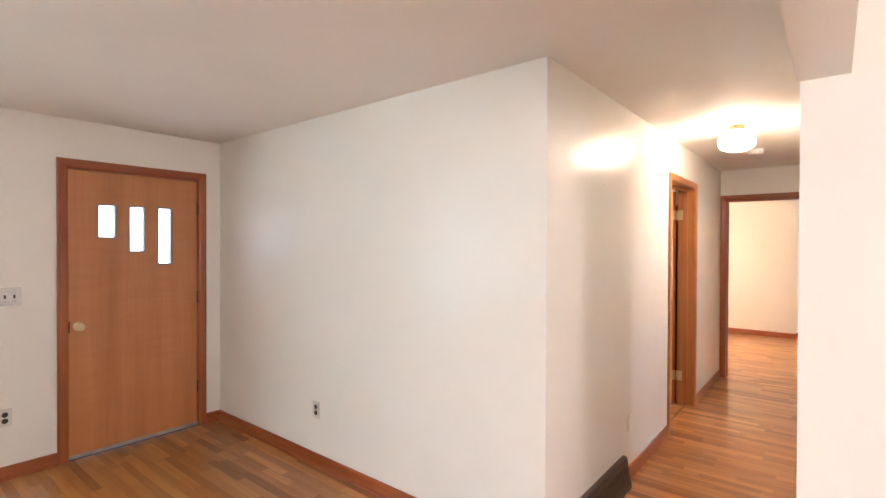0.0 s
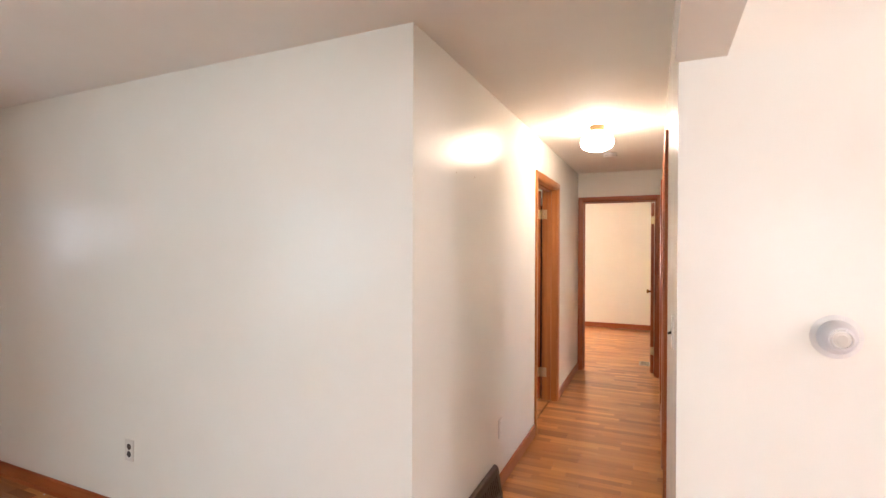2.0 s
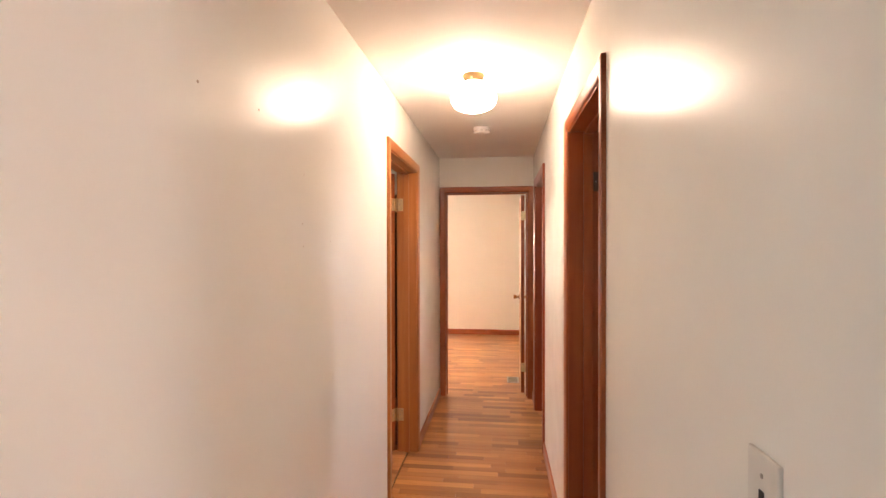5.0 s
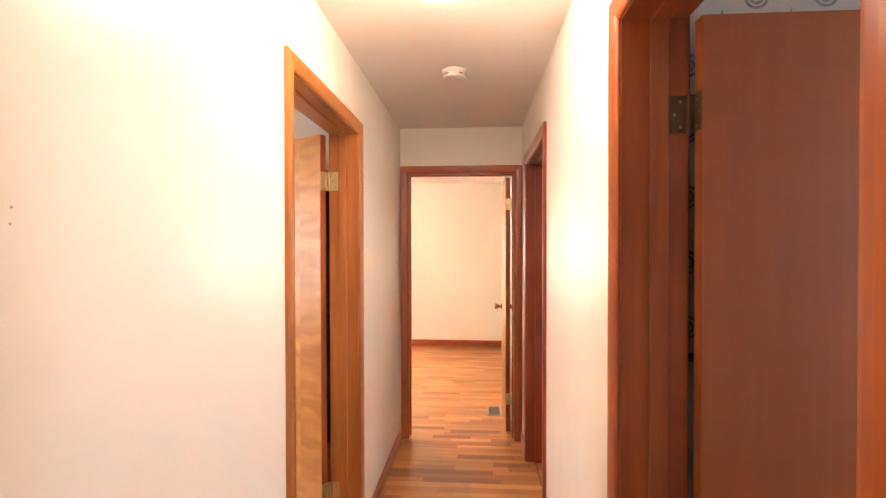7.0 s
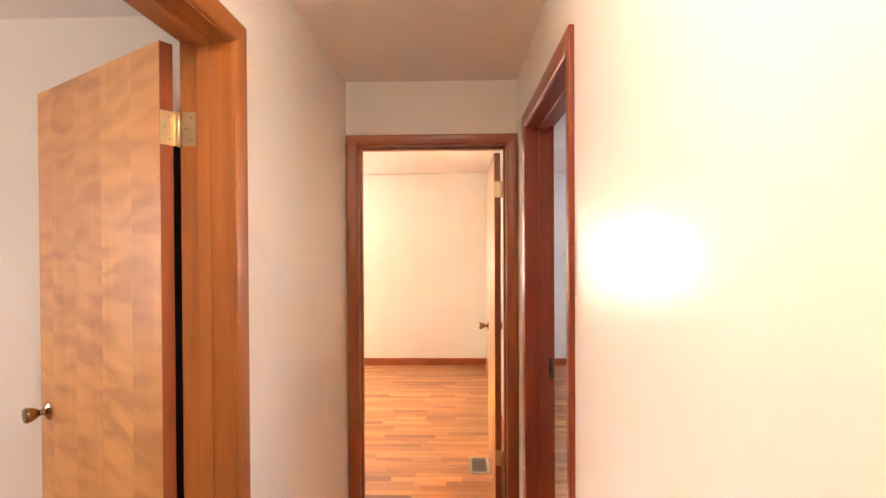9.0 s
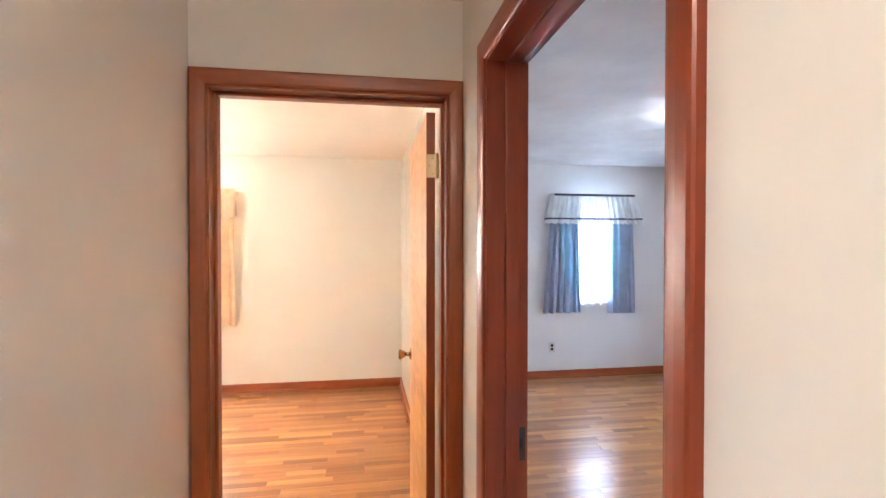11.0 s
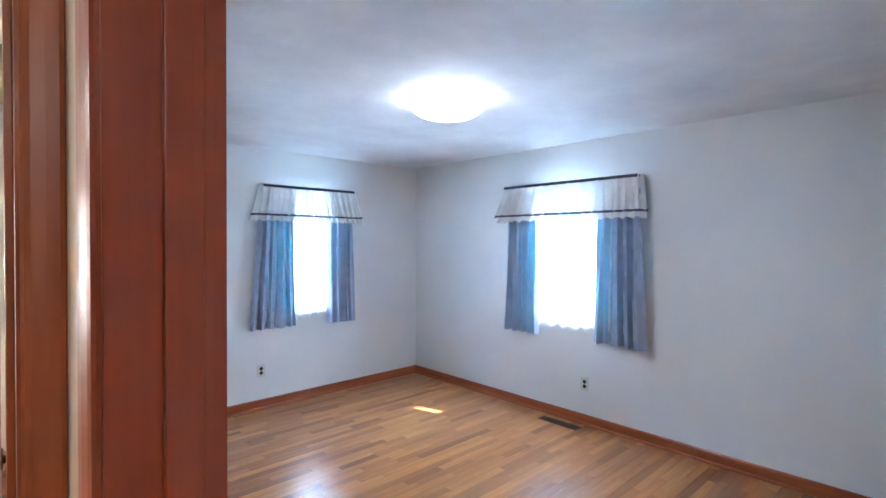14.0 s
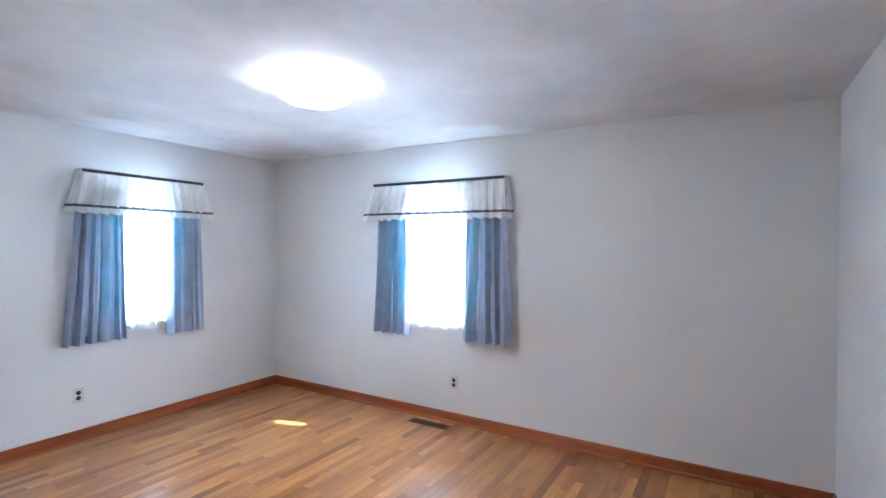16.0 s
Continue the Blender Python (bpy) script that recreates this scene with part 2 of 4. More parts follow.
def glow(name, color, strength):
    m, n, l, b = mat(name, 0.2)
    b.inputs["Base Color"].default_value = (0.85, 0.84, 0.8, 1)
    b.inputs["Emission Color"].default_value = (*color, 1)
    b.inputs["Emission Strength"].default_value = strength
    return m


HALL_GLOW = glow("lit_opal_glass_warm", (1.0, 0.79, 0.55), 9.8)
END_GLOW = glow("lit_opal_glass_end_room", (1.0, 0.84, 0.62), 24.0)
BED_GLOW = glow("lit_opal_glass_white", (1.0, 0.94, 0.9), 4.0)


def glass(name):
    m, n, l, b = mat(name, 0.02)
    b.inputs["Base Color"].default_value = (1, 1, 1, 1)
    b.inputs["Transmission Weight"].default_value = 1.0
    b.inputs["IOR"].default_value = 1.45
    return m


GLASS = glass("window_glass")
OBSCURE = glass("obscure_door_glass")
OBSCURE.node_tree.nodes["Principled BSDF"].inputs["Roughness"].default_value = 0.45


def wallpaper():
    """Pale paper with slate-blue round medallions and pointed stars in turn."""
    m, n, l, b = mat("medallion_wallpaper", 0.6)
    sx = n.new("ShaderNodeSeparateXYZ")
    l.new(world_pos(n), sx.inputs[0])
    u = math_node(n, l, "ADD", sx.outputs[0], sx.outputs[1])
    v = sx.outputs[2]

    def cell(a, off):
        c = math_node(n, l, "FRACT", math_node(n, l, "ADD", math_node(n, l, "DIVIDE", a, 0.17), off), 0.0)
        return math_node(n, l, "ABSOLUTE", math_node(n, l, "SUBTRACT", c, 0.5), 0.0)
    a, c = cell(u, 0.0), cell(v, 0.0)
    a2, c2 = cell(u, 0.5), cell(v, 0.5)
    r1 = math_node(n, l, "SQRT", math_node(n, l, "ADD", math_node(n, l, "MULTIPLY", a, a), math_node(n, l, "MULTIPLY", c, c)), 0.0)
    disc = math_node(n, l, "LESS_THAN", r1, 0.19)
    ringlet = math_node(n, l, "GREATER_THAN", math_node(n, l, "SINE", math_node(n, l, "MULTIPLY", r1, 90.0), 0.0), -0.4)
    star = math_node(n, l, "LESS_THAN", math_node(n, l, "ADD", math_node(n, l, "POWER", a2, 0.6), math_node(n, l, "POWER", c2, 0.6)), 0.55)
    ink = math_node(n, l, "MAXIMUM", math_node(n, l, "MULTIPLY", disc, ringlet), star)
    worn = math_node(n, l, "MULTIPLY", ink, noise_tex(n, l, 60.0, 3, 0.6, world_pos(n)))
    l.new(mixed(n, l, "MIX", math_node(n, l, "MULTIPLY", worn, 1.5), (0.6, 0.57, 0.52), (0.13, 0.16, 0.2)), b.inputs["Base Color"])
    return m


PAPER = wallpaper()
BATH_TILE = plain("grey_wall_tile", (0.42, 0.45, 0.48), 0.25)


# near-black colour stands in for the shade inside the assumed closet
CLOSET = plain("closet_shade", (0.05, 0.038, 0.03), 0.6)


# ---- building helpers ----
class Shape:
    """Collects faces for one mesh."""

    def __init__(self):
        self.v, self.f = [], []

    def add(self, verts, faces):
        k = len(self.v)
        self.v += [tuple(p) for p in verts]
        self.f += [[k + i for i in f] for f in faces]
        return self

    def box(self, x0, x1, y0, y1, z0, z1, skip=""):
        vs = [(x, y, z) for z in (z0, z1) for y in (y0, y1) for x in (x0, x1)]
        fs = {"d": (0, 2, 3, 1), "u": (4, 5, 7, 6), "s": (0, 1, 5, 4), "n": (2, 6, 7, 3), "w": (0, 4, 6, 2), "e": (1, 3, 7, 5)}
        return self.add(vs, [f for k, f in fs.items() if k not in skip])

    def soft_box(self, x0, x1, y0, y1, z0, z1, r):
        """A box with bevelled edges."""
        bm = bmesh.new()
        bmesh.ops.create_cube(bm, size=1.0, matrix=Matrix.Translation(((x0 + x1) / 2, (y0 + y1) / 2, (z0 + z1) / 2)) @ Matrix.Diagonal((x1 - x0, y1 - y0, z1 - z0, 1)))
        bmesh.ops.bevel(bm, geom=bm.edges[:], offset=r, segments=2, affect="EDGES", profile=0.6)
        bm.verts.index_update()
        self.add([v.co[:] for v in bm.verts], [[v.index for v in f.verts] for f in bm.faces])
        bm.free()
        return self

    def prism(self, outline, a, b, place):
        """An outline of (p, q) swept from a to b; place(p, q, s) gives the point."""
        n = len(outline)
        vs = [place(p, q, s) for s in (a, b) for p, q in outline]
        fs = [(i, (i + 1) % n, n + (i + 1) % n, n + i) for i in range(n)]
        return self.add(vs, fs + [tuple(range(n))[::-1], tuple(range(n, 2 * n))])

    def lathe(self, profile, m, n=24):
        """A profile of (radius, height) turned about z, moved by m."""
        vs, k = [], len(profile)
        for i in range(n):
            a = 2 * math.pi * i / n
            vs += [m @ Vector((r * math.cos(a), r * math.sin(a), z)) for r, z in profile]
        fs = [(i * k + j, ((i + 1) % n) * k + j, ((i + 1) % n) * k + j + 1, i * k + j + 1) for i in range(n) for j in range(k - 1)]
        return self.add(vs, fs)

    def mesh(self, name, material, smooth=False):
        me = bpy.data.meshes.new(name)
        me.from_pydata(self.v, [], self.f)
        bm = bmesh.new()
        bm.from_mesh(me)
        if smooth:
            bmesh.ops.remove_doubles(bm, verts=bm.verts[:], dist=1e-5)
        bmesh.ops.recalc_face_normals(bm, faces=bm.faces[:])
        bm.to_mesh(me)
        bm.free()
        me.materials.append(material)
        if smooth:
            for p in me.polygons:
                p.use_smooth = True
            me.set_sharp_from_angle(angle=radians(40))
        return me


def part(name, shape, material, parent=None, label="", smooth=False):
    ob = new(name, shape.mesh(name, material, smooth))
    ob.parent = parent
    return tagged(ob, label)


def thing(name, m, label, category, group=""):
    ob = new(name)
    ob.empty_display_size = 0.05
    ob.matrix_basis = m
    return tagged(ob, label, category, group)


def structure(name, shape, material, label, smooth=False):
    return tagged(part(name, shape, material, None, label, smooth), kind="structure")


# ---- walls, floors and ceilings ----
def wall(name, axis, p0, p1, u0, u1, holes, material, label, z0=-0.1, z1=H + 0.15):
    """A wall from p0 to p1 in thickness, running along axis from u0 to u1, with openings (u0, u1, z0, z1)."""
    us = sorted({u0, u1, *[h[0] for h in holes], *[h[1] for h in holes]})
    zs = sorted({z0, z1, *[h[2] for h in holes], *[h[3] for h in holes]})

    def solid(i, j):
        if not (0 <= i < len(us) - 1 and 0 <= j < len(zs) - 1):
            return False
        u, z = (us[i] + us[i + 1]) / 2, (zs[j] + zs[j + 1]) / 2
        return not any(a < u < b and c < z < d for a, b, c, d in holes)
    s = Shape()
    for i in range(len(us) - 1):
        for j in range(len(zs) - 1):
            if solid(i, j):
                lo, hi = ("w", "e") if axis == "x" else ("s", "n")
                skip = (lo if solid(i - 1, j) else "") + (hi if solid(i + 1, j) else "") + ("d" if solid(i, j - 1) else "") + ("u" if solid(i, j + 1) else "")
                if axis == "x":
                    s.box(us[i], us[i + 1], p0, p1, zs[j], zs[j + 1], skip)
                else:
                    s.box(p0, p1, us[i], us[i + 1], zs[j], zs[j + 1], skip)
    return structure(name, s, material, label)


XL, XR, YE = -0.912, 0.012, 6.317  # hall: west face, east face, end wall
XW, YN, XE = -3.99, 9.68, 3.55  # outer walls' inner faces
J = 0.02  # jamb thickness
FD = (0.943, 1.815)
LD = (4.143, 4.983)
RD = (3.118, 3.84)
XB = 0.162  # bathroom side of the hall wall
RD2 = (5.119, 5.964)
ED = (-0.849, -0.048)
TOP = 2.03


def skewed(ob, limit=9.0):
    """Moves the points of a mesh west of limit by the slight skew of the east hall wall."""
    for v in ob.data.vertices:
        if v.co.x < limit:
            v.co.x += 0.00397 * (4.88 - v.co.y)
    return ob


def hole(d, top=TOP):
    return (d[0] - J, d[1] + J, -0.1, top + J)


WIN_A, WIN_B, WIN_P = (1.80, 2.52), (7.22, 8.10), (-2.45, -1.76)
wall("wall_west", "y", XW - 0.14, XW, -4.75, 9.83, [hole(FD), (-3.1, -0.7, 0.6, 2.1), (3.8, 4.8, 0.85, 1.98)], WALL, "off-white painted outer wall with the front door")
wall("wall_living_north", "x", 2.0, 2.13, XW, -1.045, [], WALL, "long off-white painted living room wall with a soft sheen")
wall("wall_hall_west", "y", -1.045, XL, 2.0, YE, [hole(LD)], WALL, "off-white semi-gloss hallway wall with a doorway")
skewed(wall("wall_hall_east", "y", XR, XB, 1.86, 4.88, [hole(RD)], WALL, "off-white semi-gloss hallway wall with the bathroom doorway"), 0.1)
wall("wall_hall_bedroom", "y", XR, 0.139, 4.88, 6.447, [hole(RD2)], WALL, "off-white semi-gloss hallway wall with the bedroom doorway")
wall("wall_hall_end", "x", YE, 6.447, XW, XR, [hole(ED, 2.021)], WALL, "off-white wall closing the hallway round a doorway")
# assumed closet, added so the gap at the left door's hinges looks dark
wall("wall_left_north", "x", 5.535, 5.635, XW, -1.045, [(-1.84, -1.12, -0.1, 1.94)], WALL, "plain off-white wall with an assumed closet opening")
wall("wall_closet_back", "x", 6.19, 6.25, -1.91, -1.045, [], CLOSET, "assumed closet back, shade put into its dark colour")
wall("wall_closet_west", "y", -1.91, -1.84, 5.635, 6.19, [], CLOSET, "assumed closet side, shade put into its dark colour")
wall("wall_thermostat", "x", 1.86, 1.99, XB, XE, [], WALL, "cream painted wall carrying a round thermostat")
wall("wall_partition", "y", 0.045, 0.139, 6.447, YN, [], WALL, "off-white partition between the two bedrooms")
wall("wall_north_west", "x", YN, YN + 0.15, XW, 0.09, [(*WIN_P, 0.83, 1.97)], WALL, "cream painted outer wall with a curtained window")
wall("wall_north_east", "x", YN, YN + 0.15, 0.09, XE + 0.15, [(*WIN_A, 0.83, 1.97)], WALL_COOL, "white painted outer wall with a curtained window")
wall("wall_east", "y", XE, XE + 0.15, -4.75, YN, [(*WIN_B, 0.83, 1.97), (2.4, 3.0, 1.2, 1.9), (-1.0, 0.2, 0.9, 2.0)], WALL_COOL, "white painted outer wall with a curtained window")
wall("wall_bedroom_south", "x", 4.82, 4.95, 0.148, XE, [], WALL_COOL, "white painted bedroom wall")
wall("wall_bath_north", "x", 3.95, 4.07, XB, XE, [], PAPER, "bathroom wall in pale medallion wallpaper")
wall("wall_south", "x", -4.75, -4.6, XW, XE, [(1.0, 2.6, 0.8, 2.0)], WALL, "off-white painted outer wall")
wall("wall_opening_side", "y", 0.015, 0.146, -4.6, -2.4, [], WALL, "off-white wall beside the wide opening")
structure("header", Shape().box(0.015, 0.146, -2.4, 1.86, 2.022, H), WALL, "off-white dropped header over a wide opening")

structure("ceiling", Shape().box(XW - 0.1, 0.08, -4.7, YN + 0.1, H, H + 0.12), CEIL, "smooth off-white plaster ceiling")
structure("ceiling_east", Shape().box(0.08, XE + 0.1, -4.7, 4.88, H, H + 0.12), CEIL, "smooth off-white plaster ceiling")
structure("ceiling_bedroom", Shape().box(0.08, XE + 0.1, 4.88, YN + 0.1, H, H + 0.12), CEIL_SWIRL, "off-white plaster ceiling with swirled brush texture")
structure("roof_slab", Shape().box(XW - 0.5, XE + 0.5, -5.2, YN + 0.5, H + 0.2, H + 0.35), SLAB, "flat dark roof slab above the rooms")
floor = structure("floor", Shape().box(XW - 0.1, XE + 0.1, -4.7, YN + 0.1, -0.2, -0.013), SLAB, "oak strip hardwood floor with a worn gloss")
structure("ground", Shape().box(-3000, 3000, -3000, 3000, -0.7, -0.55), GRASS, "green lawn outside the windows")


# ---- door linings and casings ----
def casing_outline(w=0.058):
    """Cross-section of the moulding: p across from the opening, q out from the wall."""
    return [(0, 0), (0, 0.007), (0.004, 0.011), (0.012, 0.0135), (0.03, 0.0165), (w - 0.008, 0.0175), (w - 0.002, 0.016), (w, 0.012), (w, 0)]


def casing_set(name, axis, face, out, d, parent, w=0.058, top=TOP, fir=RED_FIR):
    """Two legs and a mitred head round the opening d on the wall face; out is the way off the wall (+1 or -1)."""
    a, b, z = d[0] - 0.005, d[1] + 0.005, top + 0.005
    prof = casing_outline(w)
    upright, along = fir[2], fir["xy".index(axis)]

    def pt(u, q, zz):
        return (u, face + out * q, zz) if axis == "x" else (face + out * q, u, zz)
    n = len(prof)
    for sgn, u in ((-1, a), (1, b)):
        vs = [pt(u + sgn * p, q, 0.001) for p, q in prof] + [pt(u + sgn * p, q, z + p) for p, q in prof]
        s = Shape().add(vs, [(i, (i + 1) % n, n + (i + 1) % n, n + i) for i in range(n)] + [tuple(range(n)), tuple(range(n, 2 * n))])
        part("casing_leg", s, upright, parent)
    vs = [pt(a - p, q, z + p) for p, q in prof] + [pt(b + p, q, z + p) for p, q in prof]
    s = Shape().add(vs, [(i, (i + 1) % n, n + (i + 1) % n, n + i) for i in range(n)] + [tuple(range(n)), tuple(range(n, 2 * n))])
    part("casing_head", s, along, parent)


def door_frame(name, axis, p0, p1, d, stop_at, label, faces=(True, True), w=0.058, top=TOP, fir=RED_FIR):
    """Jambs, head, stops and casings for the opening d in a wall from p0 to p1."""
    fr = tagged(new(name), label, "door frame", kind="structure")
    along = fir["xy".index(axis)]

    def bx(u0, u1, q0, q1, z0, z1):
        return (u0, u1, q0, q1, z0, z1) if axis == "x" else (q0, q1, u0, u1, z0, z1)
    e = 0.002
    part("jamb", Shape().box(*bx(d[0] - J, d[0], p0 - e, p1 + e, 0.001, top + J)), fir[2], fr)
    part("jamb", Shape().box(*bx(d[1], d[1] + J, p0 - e, p1 + e, 0.001, top + J)), fir[2], fr)
    part("head_jamb", Shape().box(*bx(d[0], d[1], p0 - e, p1 + e, top, top + J)), along, fr)
    s0, s1 = stop_at
    part("door_stop", Shape().soft_box(*bx(d[0], d[0] + 0.011, s0, s1, 0.001, top), 0.002), fir[2], fr)
    part("door_stop", Shape().soft_box(*bx(d[1] - 0.011, d[1], s0, s1, 0.001, top), 0.002), fir[2], fr)
    part("door_stop", Shape().soft_box(*bx(d[0] + 0.011, d[1] - 0.011, s0, s1, top - 0.011, top), 0.002), along, fr)
    if faces[0]:
        casing_set("casing", axis, p0, -1, d, fr, w, top, fir)
    if faces[1]:
        casing_set("casing", axis, p1, 1, d, fr, w, top, fir)
    return fr


HW0, HW1 = -1.045, XL
frame_left = door_frame("door_frame_1", "y", HW0, HW1, LD, (-1.0, -0.965), "stained wood casing round an open doorway, lamplight put into its golden colour", fir=LIT_FIR)
frame_bath = door_frame("door_frame_2", "y", XR, XB, RD, (0.076, 0.118), "red-brown stained wood casing round the bathroom doorway")
for piece in frame_bath.children:
    skewed(piece)
frame_bed = door_frame("door_frame_3", "y", XR, 0.134, RD2, (0.066, 0.108), "red-brown stained wood casing round the bedroom doorway, darkened for shade", (True, False), fir=SHADED_FIR)
frame_end = door_frame("door_frame_4", "x", YE, 6.447, ED, (6.37, 6.408), "red-brown stained wood casing round the end room doorway", w=0.055, top=2.021)
frame_front = door_frame("door_frame_5", "y", XW - 0.14, XW, FD, (-4.10, -4.065), "brown stained wood casing round the front door", (False, True), w=0.06)
part("strike_plate", Shape().soft_box(0.1, 0.129, RD2[1] - 0.0015, RD2[1] + 0.001, 0.86, 0.96, 0.0006), DARK_METAL, frame_bed, "tarnished strike plate")
part("strike_hole", Shape().box(0.109, 0.121, RD2[1] - 0.0018, RD2[1] + 0.001, 0.895, 0.925), DARK, frame_bed)


# ---- doors ----
def knob_shape(m):
    """Rose, neck and flared knob along local z."""
    return Shape().lathe([(0, 0), (0.031, 0), (0.032, 0.003), (0.024, 0.008), (0.012, 0.012), (0.010, 0.026), (0.017, 0.034), (0.0245, 0.050), (0.0265, 0.060), (0.024, 0.066), (0.012, 0.068), (0, 0.067)], m, 28)


def door_leaf(name, m, w, label, wood_mat, knob_z, metal, hinge_z, open_deg, h=2.015, g=0.006):
    """A flush door: local origin at the hinge pin on the floor; closed it runs along +x with its room face at y=0.
    The leaf turns by open_deg about the pin; jamb leaves stay on the jamb."""
    top = thing(name, m @ pose(0, 0, 0, 0, 0, open_deg), label, "door")
    t = 0.035
    leaf = Shape().soft_box(g, 0.006 + w, -0.007 - t, -0.007, 0.012, h, 0.0018)
    part("door_panel", leaf, wood_mat, top)
    part("edge_band", Shape().soft_box(g - 0.0016, g - 0.0002, -0.0065 - t, -0.0075, 0.013, h - 0.001, 0.0004), CASING_Z, top, "red-brown stained door edge")
    kx = 0.006 + w - 0.065
    part("knob", knob_shape(pose(kx, -0.007, knob_z, -90, 0, 0)), KNOB_BRASS, top, "brass door knob", True)
    part("knob", knob_shape(pose(kx, -0.007 - t, knob_z, 90, 0, 0)), KNOB_BRASS, top, "brass door knob", True)
    part("latch_plate", Shape().soft_box(0.0055 + w, 0.0075 + w, -0.007 - t + 0.006, -0.013, knob_z - 0.03, knob_z + 0.03, 0.0005), metal, top)
    for z in hinge_z:
        leafp = part("hinge", Shape().soft_box(g - 0.0025, g + 0.0002, -0.041, -0.004, z - 0.045, z + 0.045, 0.0008), metal, top, "brass butt hinge")
        if g > 0.01:
            part("hinge_leaf", Shape().soft_box(0.002, g - 0.0022, -0.006, -0.0035, z - 0.045, z + 0.045, 0.0006), metal, leafp)
        kn = Shape().lathe([(0, -0.05), (0.003, -0.05), (0.0045, -0.047), (0.0062, -0.045), (0.0062, 0.045), (0.0045, 0.047), (0.003, 0.05), (0, 0.05)], pose(0, 0, z), 14)
        part("pin", kn, metal, leafp, smooth=True)
        dots = Shape()
        for dz in (-0.03, 0.0, 0.03):
            dots.lathe([(0, 0.0008), (0.0035, 0.0006), (0.0038, 0)], pose(g - 0.0025, -0.026 + (0.009 if dz else -0.004), z + dz, 0, -90, 0), 8)
        part("screws", dots, STEEL, leafp)
    return top


def jamb_leaves(frame_ob, boxes, metal):
    for b in boxes:
        leaf = part("hinge_leaf", Shape().soft_box(*b, 0.0007), metal, frame_ob, "brass hinge leaf")
        x, y, along_x = (b[0] + b[1]) / 2, (b[2] + b[3]) / 2, b[1] - b[0] > 0.01
        for dz, s in ((-0.03, 0.007), (0.0, -0.007), (0.03, 0.007)):
            m = pose(x + s, b[2], (b[4] + b[5]) / 2 + dz, 90, 0, 0) if along_x else pose(b[0], y + s, (b[4] + b[5]) / 2 + dz, 0, -90, 0)
            part("screw", Shape().lathe([(0, 0.0009), (0.0035, 0.0007), (0.0038, 0)], m, 10), STEEL, leaf)


HZ = (0.27, 1.80)
# left room door: pin at the north jamb on the room side, closed it runs along -y
door_left = door_leaf("door_1", pose(-1.053, LD[1] - 0.004, 0, 0, 0, -90) @ Matrix.Diagonal((1, -1, 1, 1)) @ pose(0, 0, 0), 0.825, "open flush birch door with brass knob and hinges", DOOR_WOOD, 0.92, BRASS, HZ, 121, 2.025, 0.015)
jamb_leaves(frame_left, [(-1.045, -1.008, LD[1] - 0.0022, LD[1] + 0.001, z - 0.045, z + 0.045) for z in HZ], BRASS)
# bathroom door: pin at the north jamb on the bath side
door_bath = door_leaf("door_2", pose(XB + 0.008, RD[1] - 0.004, 0, 0, 0, -90), 0.711, "open flush wood bathroom door with shade put into its veneer colour", BATH_WOOD, 0.92, BRONZE, HZ, 90, 2.015, 0.012)
jamb_leaves(frame_bath, [(XB - 0.036, XB, RD[1] - 0.0022, RD[1] + 0.001, z - 0.045, z + 0.045) for z in HZ], BRONZE)
# end room door: pin at the east jamb on the room side
door_end = door_leaf("door_3", pose(ED[1] - 0.012, 6.455, 0, 0, 0, 180) @ Matrix.Diagonal((1, -1, 1, 1)), 0.785, "open flush birch door with brass knob at the end room", DOOR_WOOD, 0.905, BRASS, HZ, 90.8, 2.007)
jamb_leaves(frame_end, [(ED[1] - 0.0022, ED[1] + 0.001, 6.411, 6.447, z - 0.045, z + 0.045) for z in HZ], BRASS)

# front door with three stepped lights
front = thing("front_door", pose(-4.02, 0, 0), "closed flush stained wood front door with three stepped lights", "door")
LITES = [(1.113, 1.236, 1.548, 1.797), (1.312, 1.426, 1.444, 1.797), (1.508, 1.618, 1.345, 1.797)]
ys = sorted({FD[0] + 0.003, FD[1] - 0.003, *[v for a in LITES for v in a[:2]]})
zs = sorted({0.03, TOP - 0.004, *[v for a in LITES for v in a[2:]]})
slab = Shape()
for i in range(len(ys) - 1):
    for j in range(len(zs) - 1):
        yc, zc = (ys[i] + ys[i + 1]) / 2, (zs[j] + zs[j + 1]) / 2
        if not any(a[0] < yc < a[1] and a[2] < zc < a[3] for a in LITES):
            slab.box(-0.022, 0.022, ys[i], ys[i + 1], zs[j], zs[j + 1])
part("door_panel", slab, FRONT_WOOD, front)
for a in LITES:
    g = Shape()
    for y0, y1, z0, z1 in ((a[0], a[0] + 0.011, a[2], a[3]), (a[1] - 0.011, a[1], a[2], a[3]), (a[0] + 0.011, a[1] - 0.011, a[2], a[2] + 0.011), (a[0] + 0.011, a[1] - 0.011, a[3] - 0.011, a[3])):
        g.box(-0.024, 0.0245, y0, y1, z0, z1)
    lite = part("light_frame", g, SEAL, front, "dark grey light frame")
    pane = part("pane", Shape().box(-0.004, 0.001, a[0] + 0.011, a[1] - 0.011, a[2] + 0.011, a[3] - 0.011), OBSCURE, lite)
    pane.visible_shadow = False
part("knob", knob_shape(pose(0.022, 1.0, 0.93, 0, 90, 0)), BRASS, front, "polished brass knob", True)
part("latch_plate", Shape().soft_box(0.02, 0.0235, 0.944, 0.952, 0.89, 0.97, 0.0008), DARK, front)
part("sweep", Shape().soft_box(-0.022, 0.03, FD[0] + 0.003, FD[1] - 0.003, 0.008, 0.032, 0.002), GREY_METAL, front, "pale metal door sweep")
